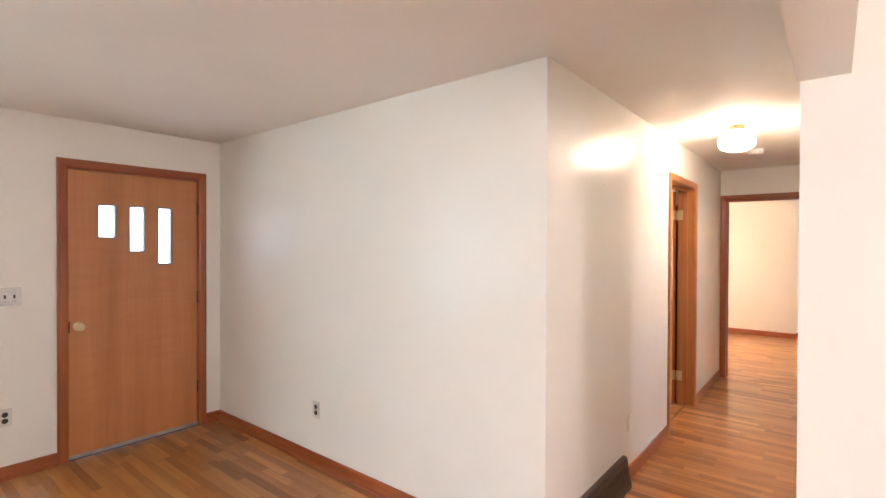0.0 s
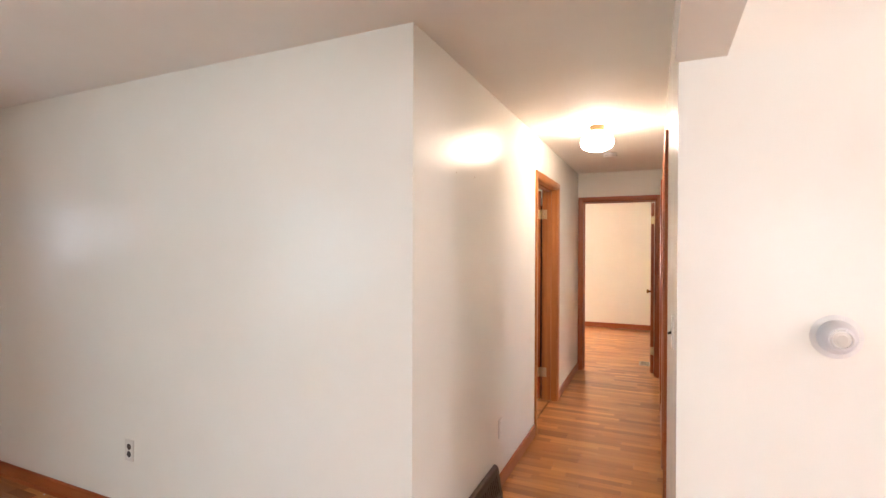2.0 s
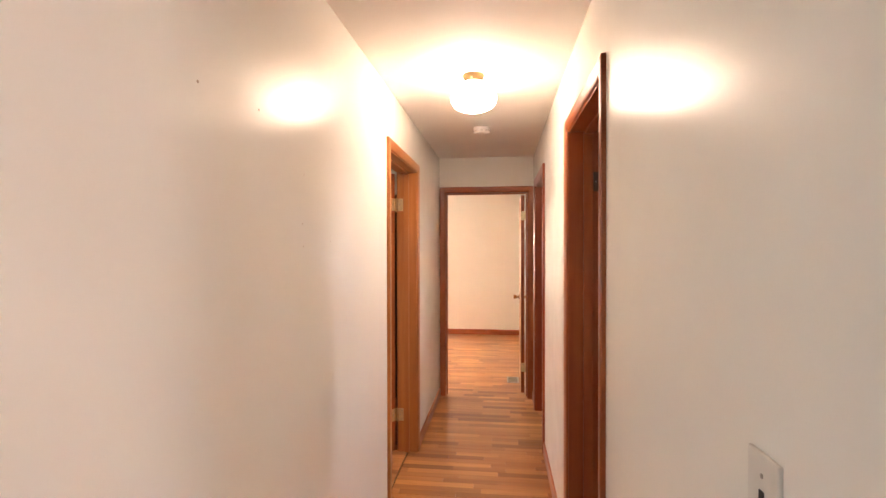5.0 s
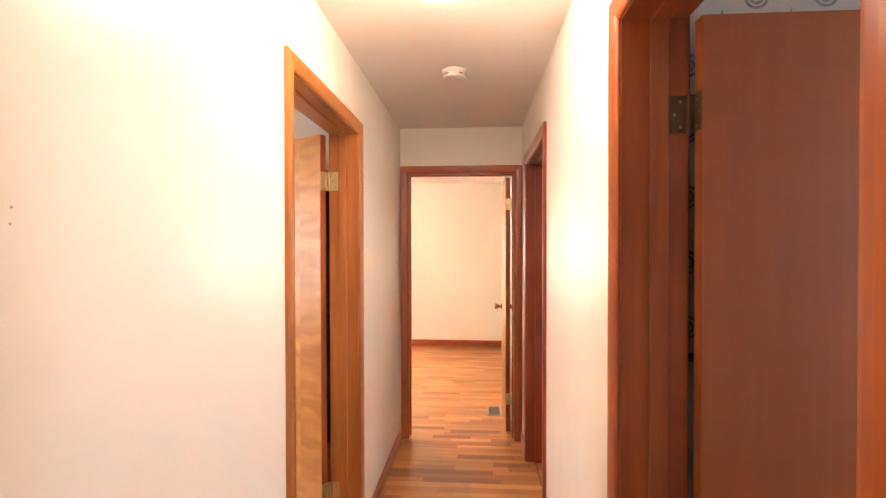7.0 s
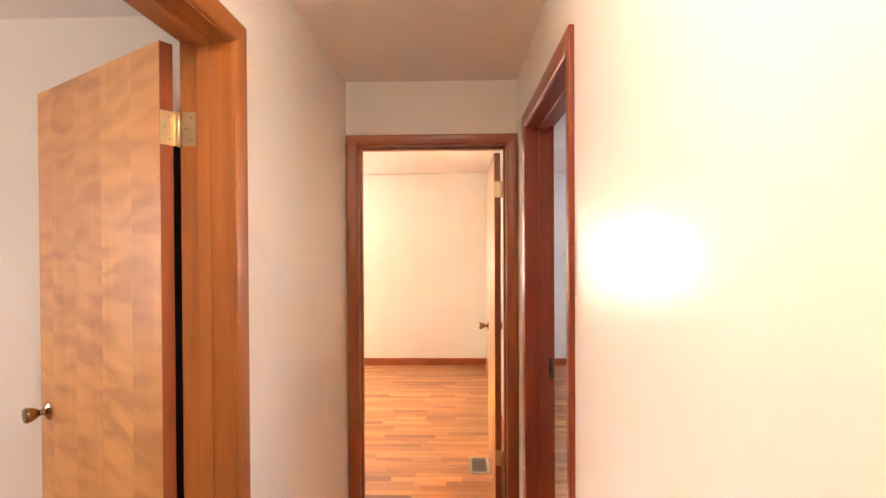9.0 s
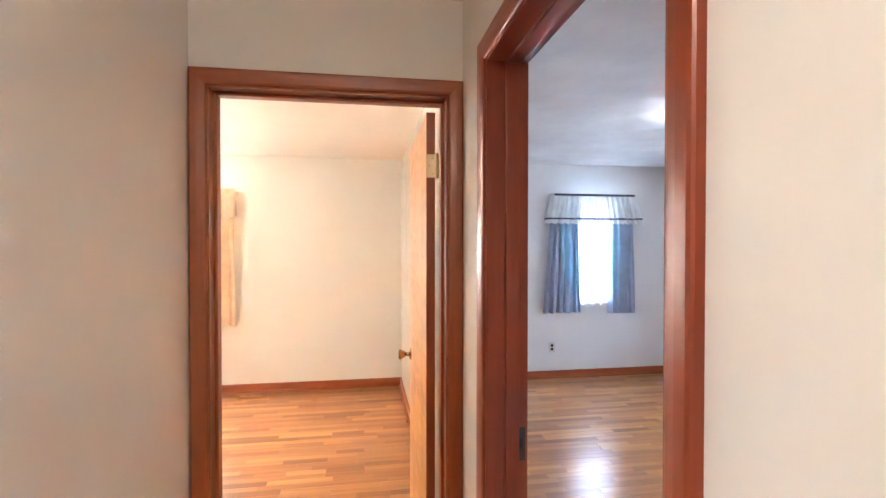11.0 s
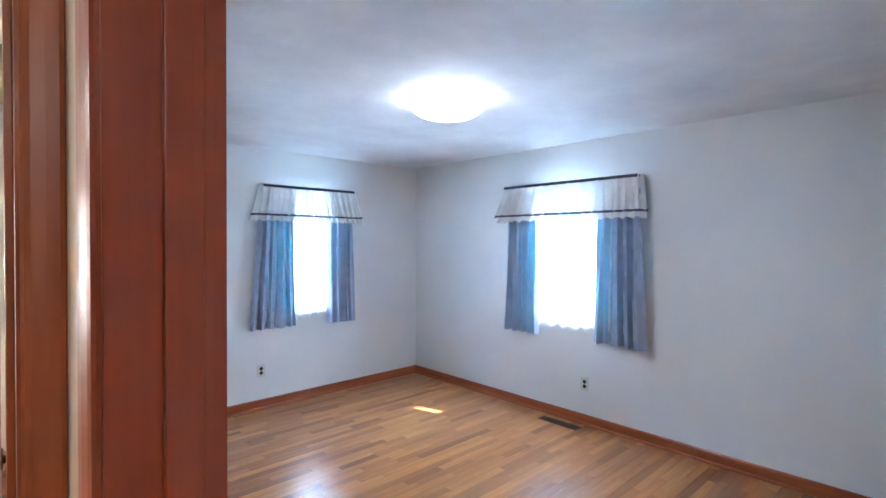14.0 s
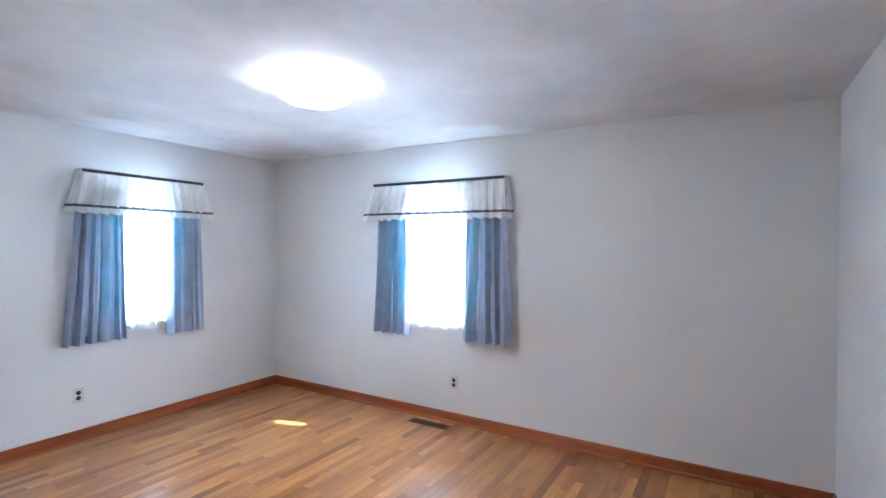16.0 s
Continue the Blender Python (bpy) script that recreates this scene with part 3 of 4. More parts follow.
for z in (0.33, 1.07, 1.80):
    kn = Shape().lathe([(0, -0.05), (0.0065, -0.05), (0.0065, 0.05), (0, 0.05)], pose(0.028, FD[1] - 0.002, z), 14)
    part("hinge", kn, DARK_METAL, front, "dark hinge barrel", True)


# ---- baseboards ----
def baseboard(axis, face, out, u0, u1, shoe=True):
    s = Shape()
    prof = [(0, 0), (0.012, 0), (0.012, 0.068), (0.0105, 0.078), (0.006, 0.084), (0, 0.085)]
    mt = CASING_X if axis == "x" else CASING_Y
    if axis == "x":
        def put(p, q, t): return (t, face + out * p, q)
    else:
        def put(p, q, t): return (face + out * p, t, q)
    s.prism(prof, u0, u1, put)
    ob = structure("baseboard", s, mt, "orange-brown stained wood baseboard with shoe moulding")
    if shoe:
        sh = Shape().prism([(0.012, 0.0005), (0.027, 0.0005), (0.0265, 0.006), (0.023, 0.012), (0.018, 0.0165), (0.012, 0.018)], u0, u1, put)
        part("shoe_moulding", sh, mt, ob)
    return ob


C = 0.064
baseboard("x", 2.0, -1, XW, -0.912)
baseboard("y", XW, 1, 1.815 + 0.067, 2.0)
baseboard("y", XW, 1, -4.6, 0.943 - 0.067)
baseboard("y", XL, 1, 3.06, LD[0] - C, False)
baseboard("y", XL, 1, LD[1] + C, YE, False)
skewed(baseboard("y", XR, -1, 1.86, RD[0] - C, False))
skewed(baseboard("y", XR, -1, RD[1] + C, RD2[0] - C, False))
baseboard("y", XR, -1, RD2[1] + C, YE, False)
baseboard("x", YN, -1, 0.148, XE)
baseboard("y", XE, -1, 4.95, YN)
baseboard("x", 4.95, 1, 0.148, XE)
baseboard("y", 0.139, 1, RD2[1] + C, YN)
baseboard("x", YN, -1, XW, 0.045)
baseboard("y", 0.045, -1, 6.447, YN)
baseboard("x", 5.535, -1, XW, -1.84)
baseboard("x", 1.86, -1, 0.0, XE)


# ---- windows ----
def window(name, axis, p0, p1, u, z0, z1, label, single=False):
    """White wooden window: lining, one or two sashes with panes, and a sill; the room lies at p0."""
    w = tagged(new(name), label, "window", kind="structure")

    def bx(u0, u1, q0, q1, a, b):
        q0, q1 = min(q0, q1), max(q0, q1)
        return (u0, u1, q0, q1, a, b) if axis == "x" else (q0, q1, u0, u1, a, b)
    o = 1 if p1 > p0 else -1
    mid, a, b = p0 + o * 0.075, u[0], u[1]
    fr = Shape()
    fr.box(*bx(a, a + 0.03, p0, p1, z0, z1)).box(*bx(b - 0.03, b, p0, p1, z0, z1))
    fr.box(*bx(a + 0.03, b - 0.03, p0, p1, z1 - 0.03, z1)).box(*bx(a + 0.03, b - 0.03, p0, p1, z0, z0 + 0.03))
    part("window_frame", fr, TRIM_WHITE, w)
    part("window_sill", Shape().soft_box(*bx(a - 0.05, b + 0.05, p0 - o * 0.03, p0 + o * 0.005, z0 - 0.005, z0 + 0.02), 0.004), TRIM_WHITE, w)
    part("apron", Shape().soft_box(*bx(a - 0.03, b + 0.03, p0 - o * 0.012, p0 - o * 0.001, z0 - 0.06, z0 - 0.006), 0.003), TRIM_WHITE, w)
    zm = (z0 + z1) / 2
    for k, (s0, s1) in enumerate(((z0 + 0.03, z1 - 0.03),) if single else ((z0 + 0.03, zm + 0.015), (zm - 0.015, z1 - 0.03))):
        q = mid + o * 0.02 * k
        s = Shape()
        ia, ib = a + 0.03, b - 0.03
        s.box(*bx(ia, ia + 0.035, q - 0.009, q + 0.009, s0, s1)).box(*bx(ib - 0.035, ib, q - 0.009, q + 0.009, s0, s1))
        s.box(*bx(ia + 0.035, ib - 0.035, q - 0.009, q + 0.009, s0, s0 + 0.035)).box(*bx(ia + 0.035, ib - 0.035, q - 0.009, q + 0.009, s1 - 0.035, s1))
        sash = part("sash", s, TRIM_WHITE, w)
        pane = part("pane", Shape().box(*bx(ia + 0.035, ib - 0.035, q - 0.002, q + 0.002, s0 + 0.035, s1 - 0.035)), GLASS, sash)
        pane.visible_shadow = False
    return w


window("window_1", "x", YN, YN + 0.15, WIN_A, 0.83, 1.97, "bright white window behind short blue curtains", True)
window("window_2", "y", XE, XE + 0.15, WIN_B, 0.83, 1.97, "bright white window behind short blue curtains", True)
window("window_3", "x", YN, YN + 0.15, WIN_P, 0.83, 1.97, "bright white window behind short peach curtains", True)
window("window_4", "y", XW, XW - 0.14, (-3.1, -0.7), 0.6, 2.1, "wide white living room window")
window("window_5", "y", XW, XW - 0.14, (3.8, 4.8), 0.85, 1.98, "white window of the side room")
window("window_6", "x", -4.6, -4.75, (1.0, 2.6), 0.8, 2.0, "white dining room window")
window("window_7", "y", XE, XE + 0.15, (2.4, 3.0), 1.2, 1.9, "small white bathroom window", True)
window("window_8", "y", XE, XE + 0.15, (-1.0, 0.2), 0.9, 2.0, "white dining room side window")


# ---- curtains ----
def drape(u0t, u1t, u0b, u1b, zt, zb, amp_t, amp_b, folds, seed, place, nz=26, thick=0.003, flare=0.0, hem=0.0, edge=None, vary=0.3, sharp=1.0):
    """A hanging cloth with folds: place(u, out, z) gives the point. It runs from zt down to zb and may widen."""
    rng = random.Random(seed)
    nu = max(24, int(folds * 9))
    ph = [rng.uniform(1 - vary, 1 + vary) for _ in range(int(folds) + 3)]
    cum = [0.0]
    for p in ph:
        cum.append(cum[-1] + p)
    k1, k2 = rng.uniform(0, 6), rng.uniform(0, 6)
    rows = []
    for side in (0, 1):
        grid = []
        for j in range(nz + 1):
            f = j / nz
            z = zt + (zb - zt) * f
            row = []
            for i in range(nu + 1):
                s = i / nu
                a, b = u0t + (u0b - u0t) * f ** 1.3, u1t + (u1b - u1t) * f ** 1.3
                if edge:
                    a, b = edge(f, a, b)
                x = s * folds
                q = int(x)
                warp = cum[q] + (x - q) * ph[q]
                amp = amp_t + (amp_b - amp_t) * f
                wave = math.sin(2 * math.pi * warp + 0.5 * math.sin(3 * f + k1))
                wob = math.copysign(abs(wave) ** sharp, wave) + 0.35 * math.sin(4.7 * math.pi * warp + k2 + f)
                out = amp * wob + flare * f + side * thick
                u = a + (b - a) * s + 0.25 * amp * math.cos(2 * math.pi * warp + k2)
                zz = z + hem * f * math.sin(2 * math.pi * warp + k1)
                row.append(place(u, out, zz))
            grid.append(row)
        rows.append(grid)
    s = Shape()
    n1 = nu + 1
    vs = [p for g in rows for r in g for p in r]
    off = (nz + 1) * n1
    fs = []
    for j in range(nz):
        for i in range(nu):
            q = (j * n1 + i, j * n1 + i + 1, (j + 1) * n1 + i + 1, (j + 1) * n1 + i)
            fs += [q, tuple(off + k for k in q[::-1])]
        for i in (0, nu):
            fs.append((j * n1 + i, (j + 1) * n1 + i, off + (j + 1) * n1 + i, off + j * n1 + i))
    for i in range(nu):
        for j in (0, nz):
            fs.append((j * n1 + i, j * n1 + i + 1, off + j * n1 + i + 1, off + j * n1 + i))
    return s.add(vs, fs)


def rod(place, u0, u1, z, label, group, back, mt, mlabel):
    """A flat rod with returns to the wall and its dark braid band."""
    r = thing("curtain_rod", pose(0, 0, 0), label, "curtain rod", group)
    def bx(a, b, q0, q1, z0, z1, s):
        p, q = place(a, q0, z0), place(b, q1, z1)
        lo, hi = [min(x, y) for x, y in zip(p, q)], [max(x, y) for x, y in zip(p, q)]
        return s.soft_box(lo[0], hi[0], lo[1], hi[1], lo[2], hi[2], 0.0015)
    part("bar", bx(u0, u1, 0.005, 0.011, z - 0.012, z + 0.012, Shape()), mt, r, mlabel)
    for a, b in ((u0, u0 + 0.006), (u1 - 0.006, u1)):
        part("return", bx(a, b, -back, -0.0005, z - 0.01, z + 0.01, Shape()), mt, r)
    return r


def at_north(u, out, z):
    return (u, 9.57 - out, z)


def at_east(u, out, z):
    return (3.43 - out, u, z)


def blue_window(place, rod_u, val_b, left, right, seed, group, sheer_u, gap=None):
    """Rod, white valance with slate braid, two short blue panels and a sheer. left and right: (u0 top, u1 top, u0 foot, u1 foot, foot z)."""
    rod(place, rod_u[0], rod_u[1], 2.025, "thin curtain rod with a dark slate band", group, 0.105, ROD, "dark slate band along the rod")
    R0, FL = 0.09, 0.045

    def wrap(u, out, z, lift=0.0):
        """The valance turns round the rod's ends and runs back to the wall."""
        f = max(0.0, (2.04 - z) / 0.33)
        lo, hi = rod_u[0] + (val_b[0] - rod_u[0]) * f, rod_u[1] + (val_b[1] - rod_u[1]) * f
        fold = out - FL * f + lift
        if u < lo:
            return place(lo - fold, FL * f - (lo - u), z)
        if u > hi:
            return place(hi + fold, FL * f - (u - hi), z)
        return place(u, out + lift, z)
    val = tagged(part("valance", drape(rod_u[0] - R0, rod_u[1] + R0, val_b[0] - R0, val_b[1] + R0, 2.04, 1.71, 0.004, 0.019, 17, seed, wrap, 16, 0.002, FL, 0.007), WHITE_CLOTH, None, "gathered white cloth valance with slate braid trim", True), category="valance", group=group)
    f0, f1 = 0.81, 0.865
    us = [(rod_u[0] - R0 + (val_b[0] - rod_u[0]) * f ** 1.3, rod_u[1] + R0 + (val_b[1] - rod_u[1]) * f ** 1.3) for f in (f0, f1)]
    braid = drape(us[0][0], us[0][1], us[1][0], us[1][1], 2.04 - 0.33 * f0, 2.04 - 0.33 * f1, 0.0155, 0.017, 17, seed, lambda u, out, z: wrap(u, out + FL * f0, z, 0.006), 2, 0.003, FL * (f1 - f0), 0.0)
    part("braid_trim", braid, TRIM_CLOTH, val, "dark slate braid", True)
    for k, c in enumerate((left, right)):
        ob = part("curtain", drape(c[0], c[1], c[2], c[3], 1.93, c[4], 0.024, 0.04, 5 if c[3] - c[2] > 0.42 else 4, seed + 7 + k, lambda u, out, z: place(u, out - 0.035, z), 26, 0.002, vary=0.8, sharp=0.9), BLUE_CLOTH, None, "short blue pleated cloth curtain hanging beside the window", True)
        tagged(ob, category="curtain", group=group)
    mid = (sheer_u[0] + sheer_u[1]) / 2
    for k, (a, b) in enumerate(((sheer_u[0], mid), (mid, sheer_u[1]))):
        def edge(f, lo, hi, k=k):
            g = gap * max(0.0, 1 - ((f - 0.61) / 0.095) ** 2) if gap else 0.0
            return (lo, hi - g) if k == 0 else (lo + g, hi)
        ob = part("sheer_curtain", drape(a, b, a, b, 1.95, 0.808, 0.007, 0.011, 5, seed + 30 + k, lambda u, out, z: place(u, out - 0.075, z), 40, 0.0012, hem=0.022, edge=edge), SHEER, None, "thin white sheer curtain glowing with daylight", True)
        tagged(ob, category="sheer curtain", group=group)


blue_window(at_north, (1.689, 2.633), (1.60, 2.72), (1.67, 1.985, 1.588, 2.015, 0.735), (2.355, 2.625, 2.355, 2.655, 0.72), 3, "curtains of the north window", (1.74, 2.58))
blue_window(at_east, (6.98, 8.253), (6.935, 8.35), (6.965, 7.32, 6.91, 7.368, 0.722), (7.90, 8.24, 7.885, 8.295, 0.712), 11, "curtains of the east window", (7.07, 8.18), 0.13)

pr = rod(lambda u, out, z: at_north(u, out - 0.02, z), -2.66, -1.58, 1.99, "thin white curtain rod hidden in a peach valance", "peach curtains", 0.09, WHITE_PLASTIC, "white metal bar")
pv = part("valance", drape(-2.66, -1.575, -2.70, -1.56, 2.03, 1.745, 0.008, 0.026, 11, 40, at_north, 14, 0.003, 0.05, 0.012, vary=0.5), PEACH, None, "gathered peach cloth valance", True)
tagged(pv, category="valance", group="peach curtains")
for k, c in enumerate(((-2.62, -2.33, -2.66, -2.27), (-1.86, -1.59, -1.90, -1.575))):
    ob = part("curtain", drape(c[0], c[1], c[2], c[3], 1.93, 0.685, 0.018, 0.03, 3, 50 + k, lambda u, out, z: at_north(u, out - 0.03, z), 26, 0.002, vary=0.7, sharp=0.9), PEACH, None, "short peach cloth curtain hanging beside the window", True)
    tagged(ob, category="curtain", group="peach curtains")
ob = part("sheer_curtain", drape(-2.5, -1.7, -2.5, -1.7, 1.95, 0.815, 0.006, 0.008, 13, 60, lambda u, out, z: at_north(u, out - 0.075, z), 20, 0.0012, hem=0.012), PEACH_SHEER, None, "thin cream sheer curtain glowing with daylight", True)
tagged(ob, category="sheer curtain", group="peach curtains")


# ---- lamps and fittings ----
def globe_lamp(x, y, label, shine):
    lamp = thing("ceiling_lamp", pose(x, y, H), label, "ceiling lamp")
    part("canopy", Shape().lathe([(0, 0), (0.052, 0), (0.056, -0.006), (0.054, -0.018), (0.048, -0.026), (0.046, -0.040), (0, -0.040)], Matrix(), 32), AGED_BRASS, lamp, "brass canopy ring", True)
    for i in range(3):
        a = 2.1 * i + 0.4
        part("thumbscrew", Shape().lathe([(0, 0), (0.004, 0), (0.005, 0.008), (0, 0.009)], pose(0.047 * math.cos(a), 0.047 * math.sin(a), -0.032, 0, 90, math.degrees(a)), 10), BRASS, lamp)
    prof = [(0.043, -0.030), (0.046, -0.044), (0.078, -0.058), (0.106, -0.082), (0.117, -0.112), (0.114, -0.140), (0.098, -0.163), (0.062, -0.180), (0.03, -0.1855), (0, -0.187)]
    part("globe", Shape().lathe(prof, Matrix(), 40), shine, lamp, "lit opal glass globe", True)
    return lamp


globe_lamp(-0.437, 3.985, "lit opal glass globe ceiling lamp with brass canopy", HALL_GLOW)
globe_lamp(-2.3, 8.0, "lit opal glass globe ceiling lamp with brass canopy", END_GLOW)

bed = thing("ceiling_light", pose(1.905, 7.43, H), "wide lit white glass flush ceiling light", "ceiling light")
part("pan", Shape().lathe([(0, 0), (0.06, 0), (0.065, -0.006), (0.06, -0.02), (0.012, -0.024), (0.008, -0.117), (0, -0.117)], Matrix(), 40), WHITE_PLASTIC, bed)
part("shade", Shape().lathe([(0.198, -0.062), (0.204, -0.064), (0.198, -0.073), (0.16, -0.096), (0.1, -0.112), (0.04, -0.119), (0, -0.12)], Matrix(), 44), BED_GLOW, bed, "lit frosted glass dish", True)
part("finial", Shape().lathe([(0, -0.118), (0.009, -0.119), (0.011, -0.126), (0.006, -0.135), (0, -0.137)], Matrix(), 16), BRASS, bed, "small brass finial", True)

alarm = thing("smoke_alarm", pose(-0.442, 5.11, H), "round white plastic smoke alarm on the ceiling", "smoke alarm")
part("base", Shape().lathe([(0, 0), (0.062, 0), (0.063, -0.004), (0.062, -0.014), (0, -0.014)], Matrix(), 36), WHITE_PLASTIC, alarm, smooth=True)
part("cover", Shape().lathe([(0.058, -0.0145), (0.060, -0.018), (0.059, -0.032), (0.054, -0.040), (0.04, -0.043), (0, -0.044)], Matrix(), 36), WHITE_PLASTIC, alarm, smooth=True)
for i in range(10):
    a = 2 * math.pi * i / 10
    part("vent_slot", Shape().soft_box(-0.011, 0.011, 0.0575, 0.0605, -0.0285, -0.0255, 0.0005), DARK, alarm).matrix_basis = pose(0, 0, 0, 0, 0, math.degrees(a))
part("test_button", Shape().lathe([(0, -0.043), (0.011, -0.0435), (0.0115, -0.046), (0, -0.047)], pose(0.02, -0.01, 0), 16), PLATE, alarm, smooth=True)


def on_wall(x, y, z, facing):
    """A pose on a wall whose local -y looks off the wall; facing is the direction in degrees in which the wall looks."""
    return pose(x, y, z, 0, 0, facing + 90)


def outlet(m, label):
    o = thing("wall_outlet", m, label, "outlet", "wall outlets")
    part("cover_plate", Shape().soft_box(-0.035, 0.035, -0.006, 0.0005, -0.057, 0.057, 0.0025), PLATE, o)
    for z in (-0.02, 0.02):
        s = Shape().lathe([(0, 0.0075), (0.015, 0.0075), (0.0163, 0.006), (0.0163, 0)], pose(0, -0.0005, z, 90, 0, 0), 20)
        rc = part("receptacle", s, RECEPTACLE, o, "dark brown receptacle")
        for x in (-0.006, 0.006):
            part("slot", Shape().box(x - 0.001, x + 0.001, -0.0086, -0.0076, z - 0.003, z + 0.004), DARK, rc)
    part("screw", Shape().lathe([(0, 0.0072), (0.003, 0.0068), (0.0034, 0.006)], pose(0, 0, 0, 90, 0, 0), 12), STEEL, o)
    return o


o1 = outlet(on_wall(-2.63, 2.0, 0.38, -90), "ivory duplex wall outlet with dark brown sockets")
copy_thing(o1, on_wall(XW, 0.612, 0.395, 0))
copy_thing(o1, on_wall(1.715, YN, 0.345, -90))
copy_thing(o1, on_wall(XE, 7.475, 0.34, 180))
jack = thing("wall_jack", on_wall(XL, 3.168, 0.37, 0), "ivory blank wall plate above the hallway baseboard", "wall plate")
part("cover_plate", Shape().soft_box(-0.035, 0.035, -0.006, 0.0005, -0.057, 0.057, 0.0025), PLATE, jack)
part("screw", Shape().lathe([(0, 0.0072), (0.003, 0.0068), (0.0034, 0.006)], pose(0, 0, 0.03, 90, 0, 0), 12), STEEL, jack)
part("screw", Shape().lathe([(0, 0.0072), (0.003, 0.0068), (0.0034, 0.006)], pose(0, 0, -0.03, 90, 0, 0), 12), STEEL, jack)


def switch(m, gangs, label, toggle_mat, plate_mat):
    w = 0.035 + 0.023 * (gangs - 1)
    s = thing("light_switch", m, label, "switch")
    part("cover_plate", Shape().soft_box(-w, w, -0.006, 0.0005, -0.057, 0.057, 0.0025), plate_mat, s)
    for g in range(gangs):
        x = 0.046 * (g - (gangs - 1) / 2)
        part("toggle_well", Shape().soft_box(x - 0.0055, x + 0.0055, -0.0072, -0.005, -0.012, 0.012, 0.0006), DARK, s)
        t = part("toggle", Shape().soft_box(-0.0035, 0.0035, -0.016, 0.0, -0.004, 0.004, 0.0012), toggle_mat, s, "dark toggle")
        t.matrix_basis = pose(x, -0.003, 0.0, 28, 0, 0)
        for z in (-0.03, 0.03):
            part("screw", Shape().lathe([(0, 0.0072), (0.003, 0.0068), (0.0034, 0.006)], pose(x, 0, z, 90, 0, 0), 12), STEEL, s)
    return s


switch(on_wall(XR + 0.011, 2.16, 1.195, 180), 1, "ivory wall switch with a dark toggle in the hallway", DARK, PLATE)
switch(on_wall(XW, 0.637, 1.167, 0), 2, "grey metal double wall switch beside the front door", DARK_METAL, plain("brushed_plate", (0.5, 0.5, 0.47), 0.38, 0.6))

# round thermostat
th = thing("thermostat", on_wall(0.395, 1.86, 1.258, -90), "round white wall thermostat with a clear dial ring", "thermostat")
part("wall_plate", Shape().lathe([(0, 0.004), (0.054, 0.004), (0.057, 0.002), (0.057, -0.0005)], pose(0, 0, 0, 90, 0, 0), 48), WHITE_PLASTIC, th, smooth=True)
part("housing", Shape().lathe([(0.044, 0.004), (0.044, 0.010), (0.040, 0.022), (0.033, 0.036), (0.028, 0.041), (0, 0.041)], pose(0, 0, 0, 90, 0, 0), 48), plain("pale_mauve_plastic", (0.72, 0.70, 0.71), 0.3, vary=0.05), th, "tapered grey-white housing", True)
part("dial_ring", Shape().lathe([(0.0205, 0.0415), (0.0205, 0.047), (0.0215, 0.048), (0.0235, 0.048), (0.025, 0.046), (0.0255, 0.0415)], pose(0, 0, 0, 90, 0, 0), 48), plain("satin_ring_metal", (0.62, 0.6, 0.58), 0.3, 0.9), th, "bright dial ring", True)
part("dial_cap", Shape().lathe([(0.02, 0.0415), (0.0195, 0.045), (0.0135, 0.0455), (0.012, 0.047), (0, 0.0475)], pose(0, 0, 0, 90, 0, 0), 36), PLATE, th, smooth=True)

# baseboard register on the hallway wall
reg = thing("baseboard_register", pose(XL, 0, 0), "dark brown metal baseboard register on the hallway wall", "register")
prof = [(0.0005, 0.001), (0.055, 0.001), (0.055, 0.035), (0.050, 0.045), (0.030, 0.17), (0.024, 0.187), (0.012, 0.192), (0.0005, 0.192)]
part("housing", Shape().prism(prof, 2.35, 3.05, lambda p, q, t: (p, t, q)), DARK_METAL, reg)
for i in range(22):
    y = 2.385 + i * 0.029
    part("slat", Shape().prism([(0.0485, 0.06), (0.0515, 0.06), (0.0340, 0.15), (0.0315, 0.15)], y, y + 0.012, lambda p, q, t: (p + 0.0015, t, q)), BROWN_METAL, reg)


def floor_register(m, lx, ly, material, label):
    """A floor grille: rim, dark well and slats running along x."""
    r = thing("floor_register", m, label, "register")
    s = Shape()
    s.soft_box(-lx / 2, lx / 2, -ly / 2, -ly / 2 + 0.016, 0.0005, 0.005, 0.0015).soft_box(-lx / 2, lx / 2, ly / 2 - 0.016, ly / 2, 0.0005, 0.005, 0.0015)
    s.soft_box(-lx / 2, -lx / 2 + 0.016, -ly / 2 + 0.016, ly / 2 - 0.016, 0.0005, 0.005, 0.0015).soft_box(lx / 2 - 0.016, lx / 2, -ly / 2 + 0.016, ly / 2 - 0.016, 0.0005, 0.005, 0.0015)
    part("rim", s, material, r)
    part("well", Shape().box(-lx / 2 + 0.014, lx / 2 - 0.014, -ly / 2 + 0.014, ly / 2 - 0.014, 0.0003, 0.0012), DARK, r)
    n = max(3, int((ly - 0.032) / 0.012))
    for i in range(n):
        y = -ly / 2 + 0.016 + (i + 0.5) * (ly - 0.032) / n
        part("slat", Shape().box(-lx / 2 + 0.015, lx / 2 - 0.015, y - 0.0022, y + 0.0022, 0.0013, 0.004), material, r)
    return r


floor_register(pose(3.415, 7.635, 0.0), 0.09, 0.37, BROWN_METAL, "dark brown floor register beside the bedroom baseboard")
floor_register(pose(-0.172, 6.955, 0.0), 0.13, 0.235, GREY_METAL, "light grey floor register beside the open door")

# tiled lower wall in the bathroom
wains = tagged(part("wainscot", Shape().box(XB + 0.002, XE, 3.938, 3.95, 0, 1.19), BATH_TILE, None, "grey tiled lower bathroom wall with dark cap"), kind="structure")
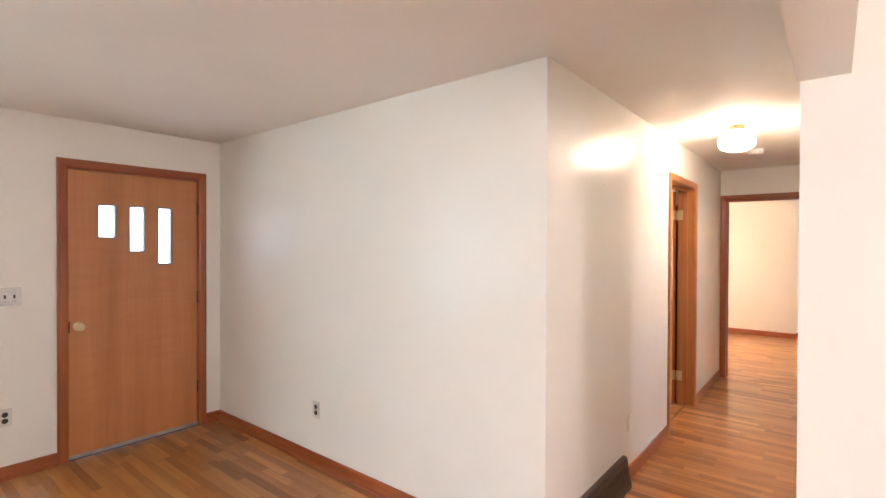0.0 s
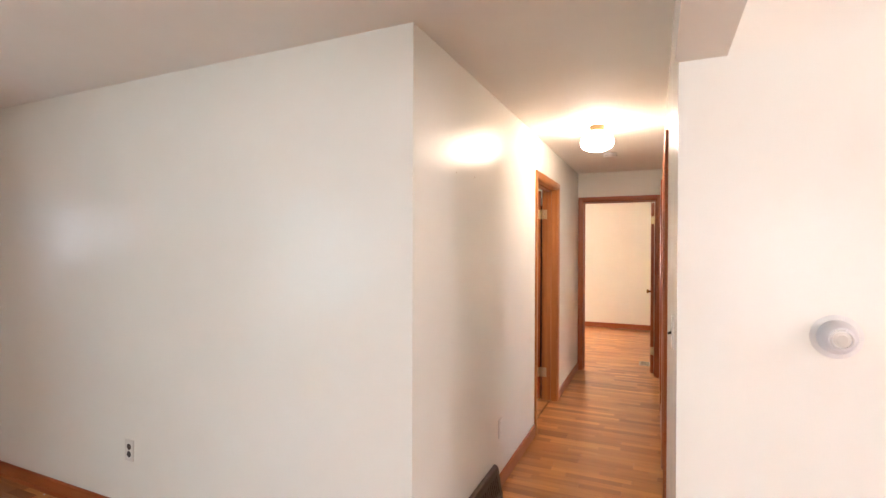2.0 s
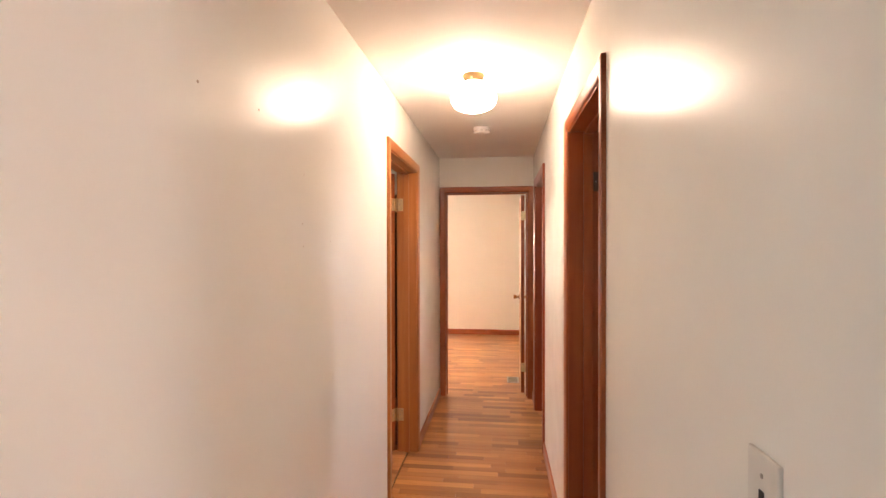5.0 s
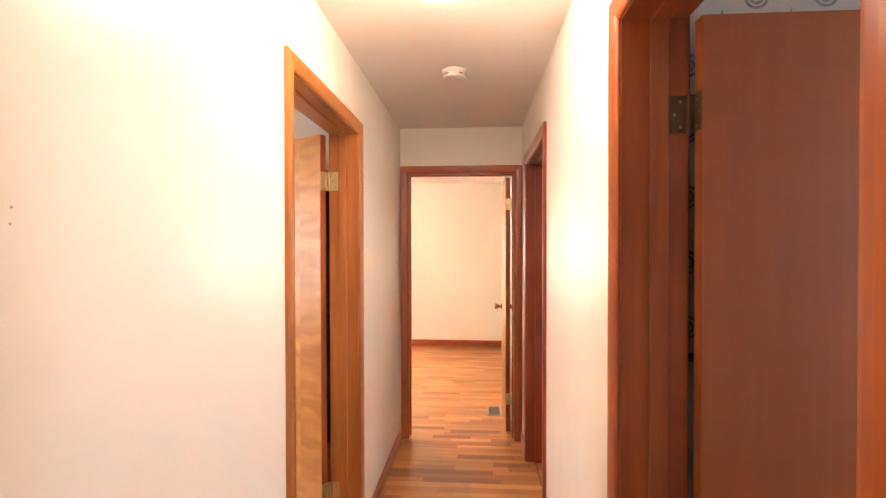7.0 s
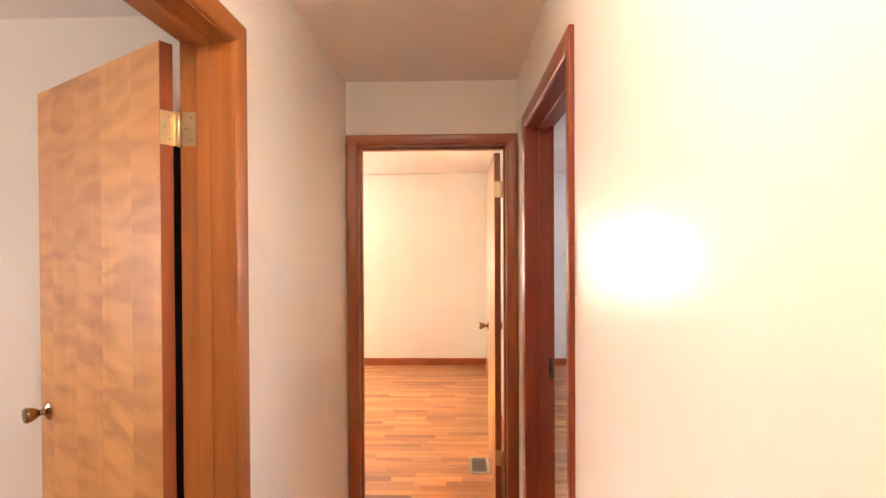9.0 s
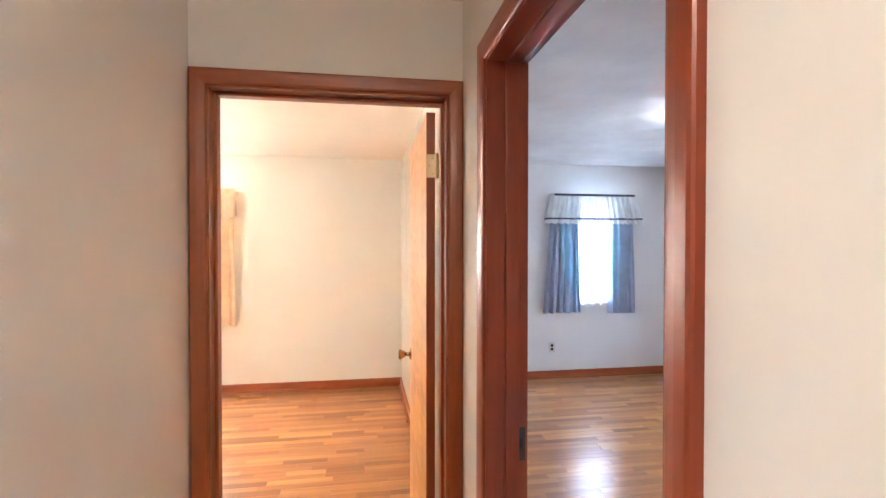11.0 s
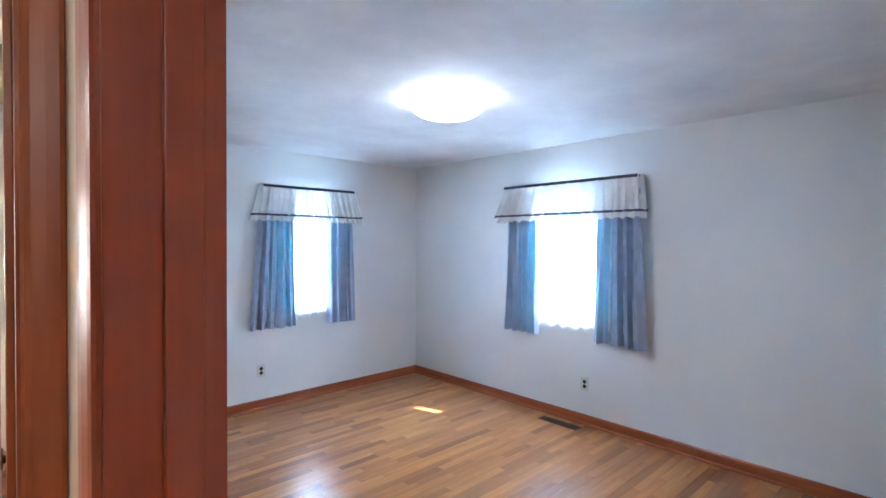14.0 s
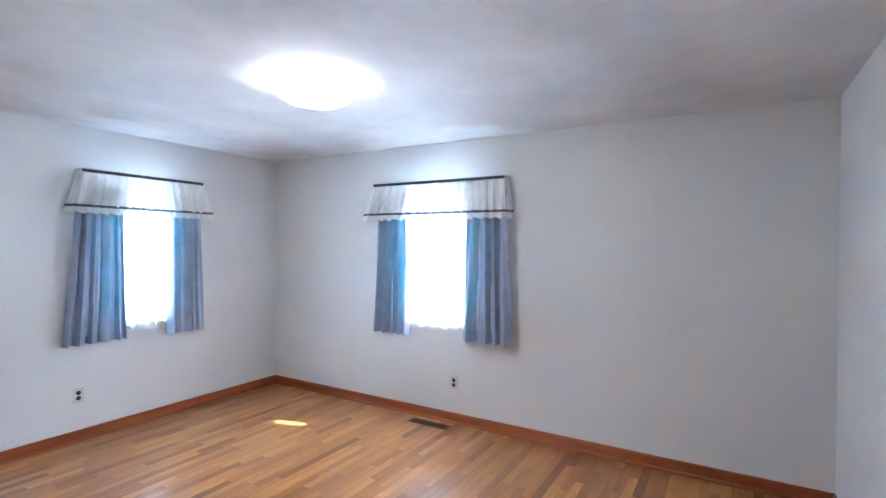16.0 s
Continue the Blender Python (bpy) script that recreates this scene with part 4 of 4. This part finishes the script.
part("cap", Shape().soft_box(XB + 0.002, XE, 3.93, 3.95, 1.192, 1.21, 0.003), DARK_METAL, wains)

NAIL = plain("filled_nail_mark", (0.46, 0.37, 0.29), 0.7)
# nail holes left in the hallway wall
for y, z, r in ((2.982, 1.728, 0.0018), (2.969, 1.574, 0.002), (2.976, 1.504, 0.002), (3.225, 1.854, 0.0018), (3.218, 1.542, 0.0018), (3.216, 1.521, 0.0016), (5.337, 1.744, 0.0018)):
    nh = part("nail_hole", Shape().lathe([(0, 0.0006), (r, 0.0005), (r * 1.3, 0)], pose(XL, y, z, 0, 90, 0), 8), NAIL, None, "small dark nail hole in the hallway wall")
    tagged(nh, category="nail hole", group="nail holes")

for x, y, z, way in ((XL, 2.45, 1.842, 90), (XL, 2.70, 1.853, 90), (XR + 0.011, 2.15, 1.853, -90)):
    nh = part("nail_hole", Shape().lathe([(0, 0.0012), (0.0028, 0.001), (0.0036, 0)], pose(x, y, z, 0, way, 0), 8), NAIL, None, "small dark nail hole in the hallway wall")
    tagged(nh, category="nail hole", group="nail holes")

crumb = tagged(part("paint_chip", Shape().lathe([(0, 0.004), (0.004, 0.003), (0.006, 0)], pose(-3.36, 1.965, 0), 8), WHITE_PLASTIC, None, "small white paint chip lying on the floor"), category="debris")


# ---- floorboards ----
BOARD = 0.057
plank_cache = {}


def plank_shape(L):
    e, g = 0.0007, 0.0003
    x0, x1, y0, y1 = g, L - g, g, BOARD - g
    s = Shape()
    vs = [(x0, y0, -0.012), (x1, y0, -0.012), (x1, y1, -0.012), (x0, y1, -0.012), (x0, y0, -e), (x1, y0, -e), (x1, y1, -e), (x0, y1, -e),
          (x0 + e, y0 + e, 0), (x1 - e, y0 + e, 0), (x1 - e, y1 - e, 0), (x0 + e, y1 - e, 0)]
    fs = [(i, (i + 1) % 4, 4 + (i + 1) % 4, 4 + i) for i in range(4)] + [(4 + i, 4 + (i + 1) % 4, 8 + (i + 1) % 4, 8 + i) for i in range(4)] + [(8, 9, 10, 11)]
    return vs, fs


def lay(x0, x1, y0, y1, seed, near):
    """Lays strip boards along x; the 300 that lie nearest to the point near are pieces, the others one mesh."""
    rng = random.Random(seed)
    boards = []
    rows = int(math.ceil((y1 - y0) / BOARD))
    for r in range(rows):
        x = x0 - rng.choice((0.0, 0.1, 0.2, 0.3, 0.4))
        while x < x1:
            L = rng.choice((0.2, 0.25, 0.3, 0.35, 0.4, 0.5, 0.6, 0.75))
            boards.append((max(x, x0), y0 + r * BOARD, round(min(x + L, x1) - max(x, x0), 2)))
            x += L
    boards = [b for b in boards if b[2] > 0.03]
    boards.sort(key=lambda b: (b[0] + b[2] / 2 - near[0]) ** 2 + (b[1] - near[1]) ** 2)
    for bx, by, L in boards[:300]:
        if L not in plank_cache:
            plank_cache[L] = Shape().add(*plank_shape(L)).mesh("plank", FLOOR_WOOD)
        p = new("plank", plank_cache[L])
        p.location = (bx, by, 0)
        p.parent = floor
    rest = Shape()
    for bx, by, L in boards[300:]:
        vs, fs = plank_shape(L)
        rest.add([(v[0] + bx, v[1] + by, v[2]) for v in vs], fs)
    if rest.v:
        tagged(part("planks_beyond", rest, FLOOR_WOOD, floor), kind="stuff")


lay(XL - 0.06, XR + 0.06, 2.0, 6.36, 1, (-0.45, 4.2))
lay(0.075, XE, 4.95, YN, 2, (2.0, 7.6))
lay(XW, 0.045, 6.389, YN, 3, (-0.8, 7.8))
lay(XW, 0.08, -4.612, 1.99, 4, (-2.9, 1.2))
lay(XW, XL - 0.065, 2.13, YE, 5, (-1.5, 4.6))
lay(0.08, XE, -4.6, 1.86, 6, (0.5, 0.5))
lay(0.075, XE, 1.99, 3.95, 7, (0.5, 3.4))
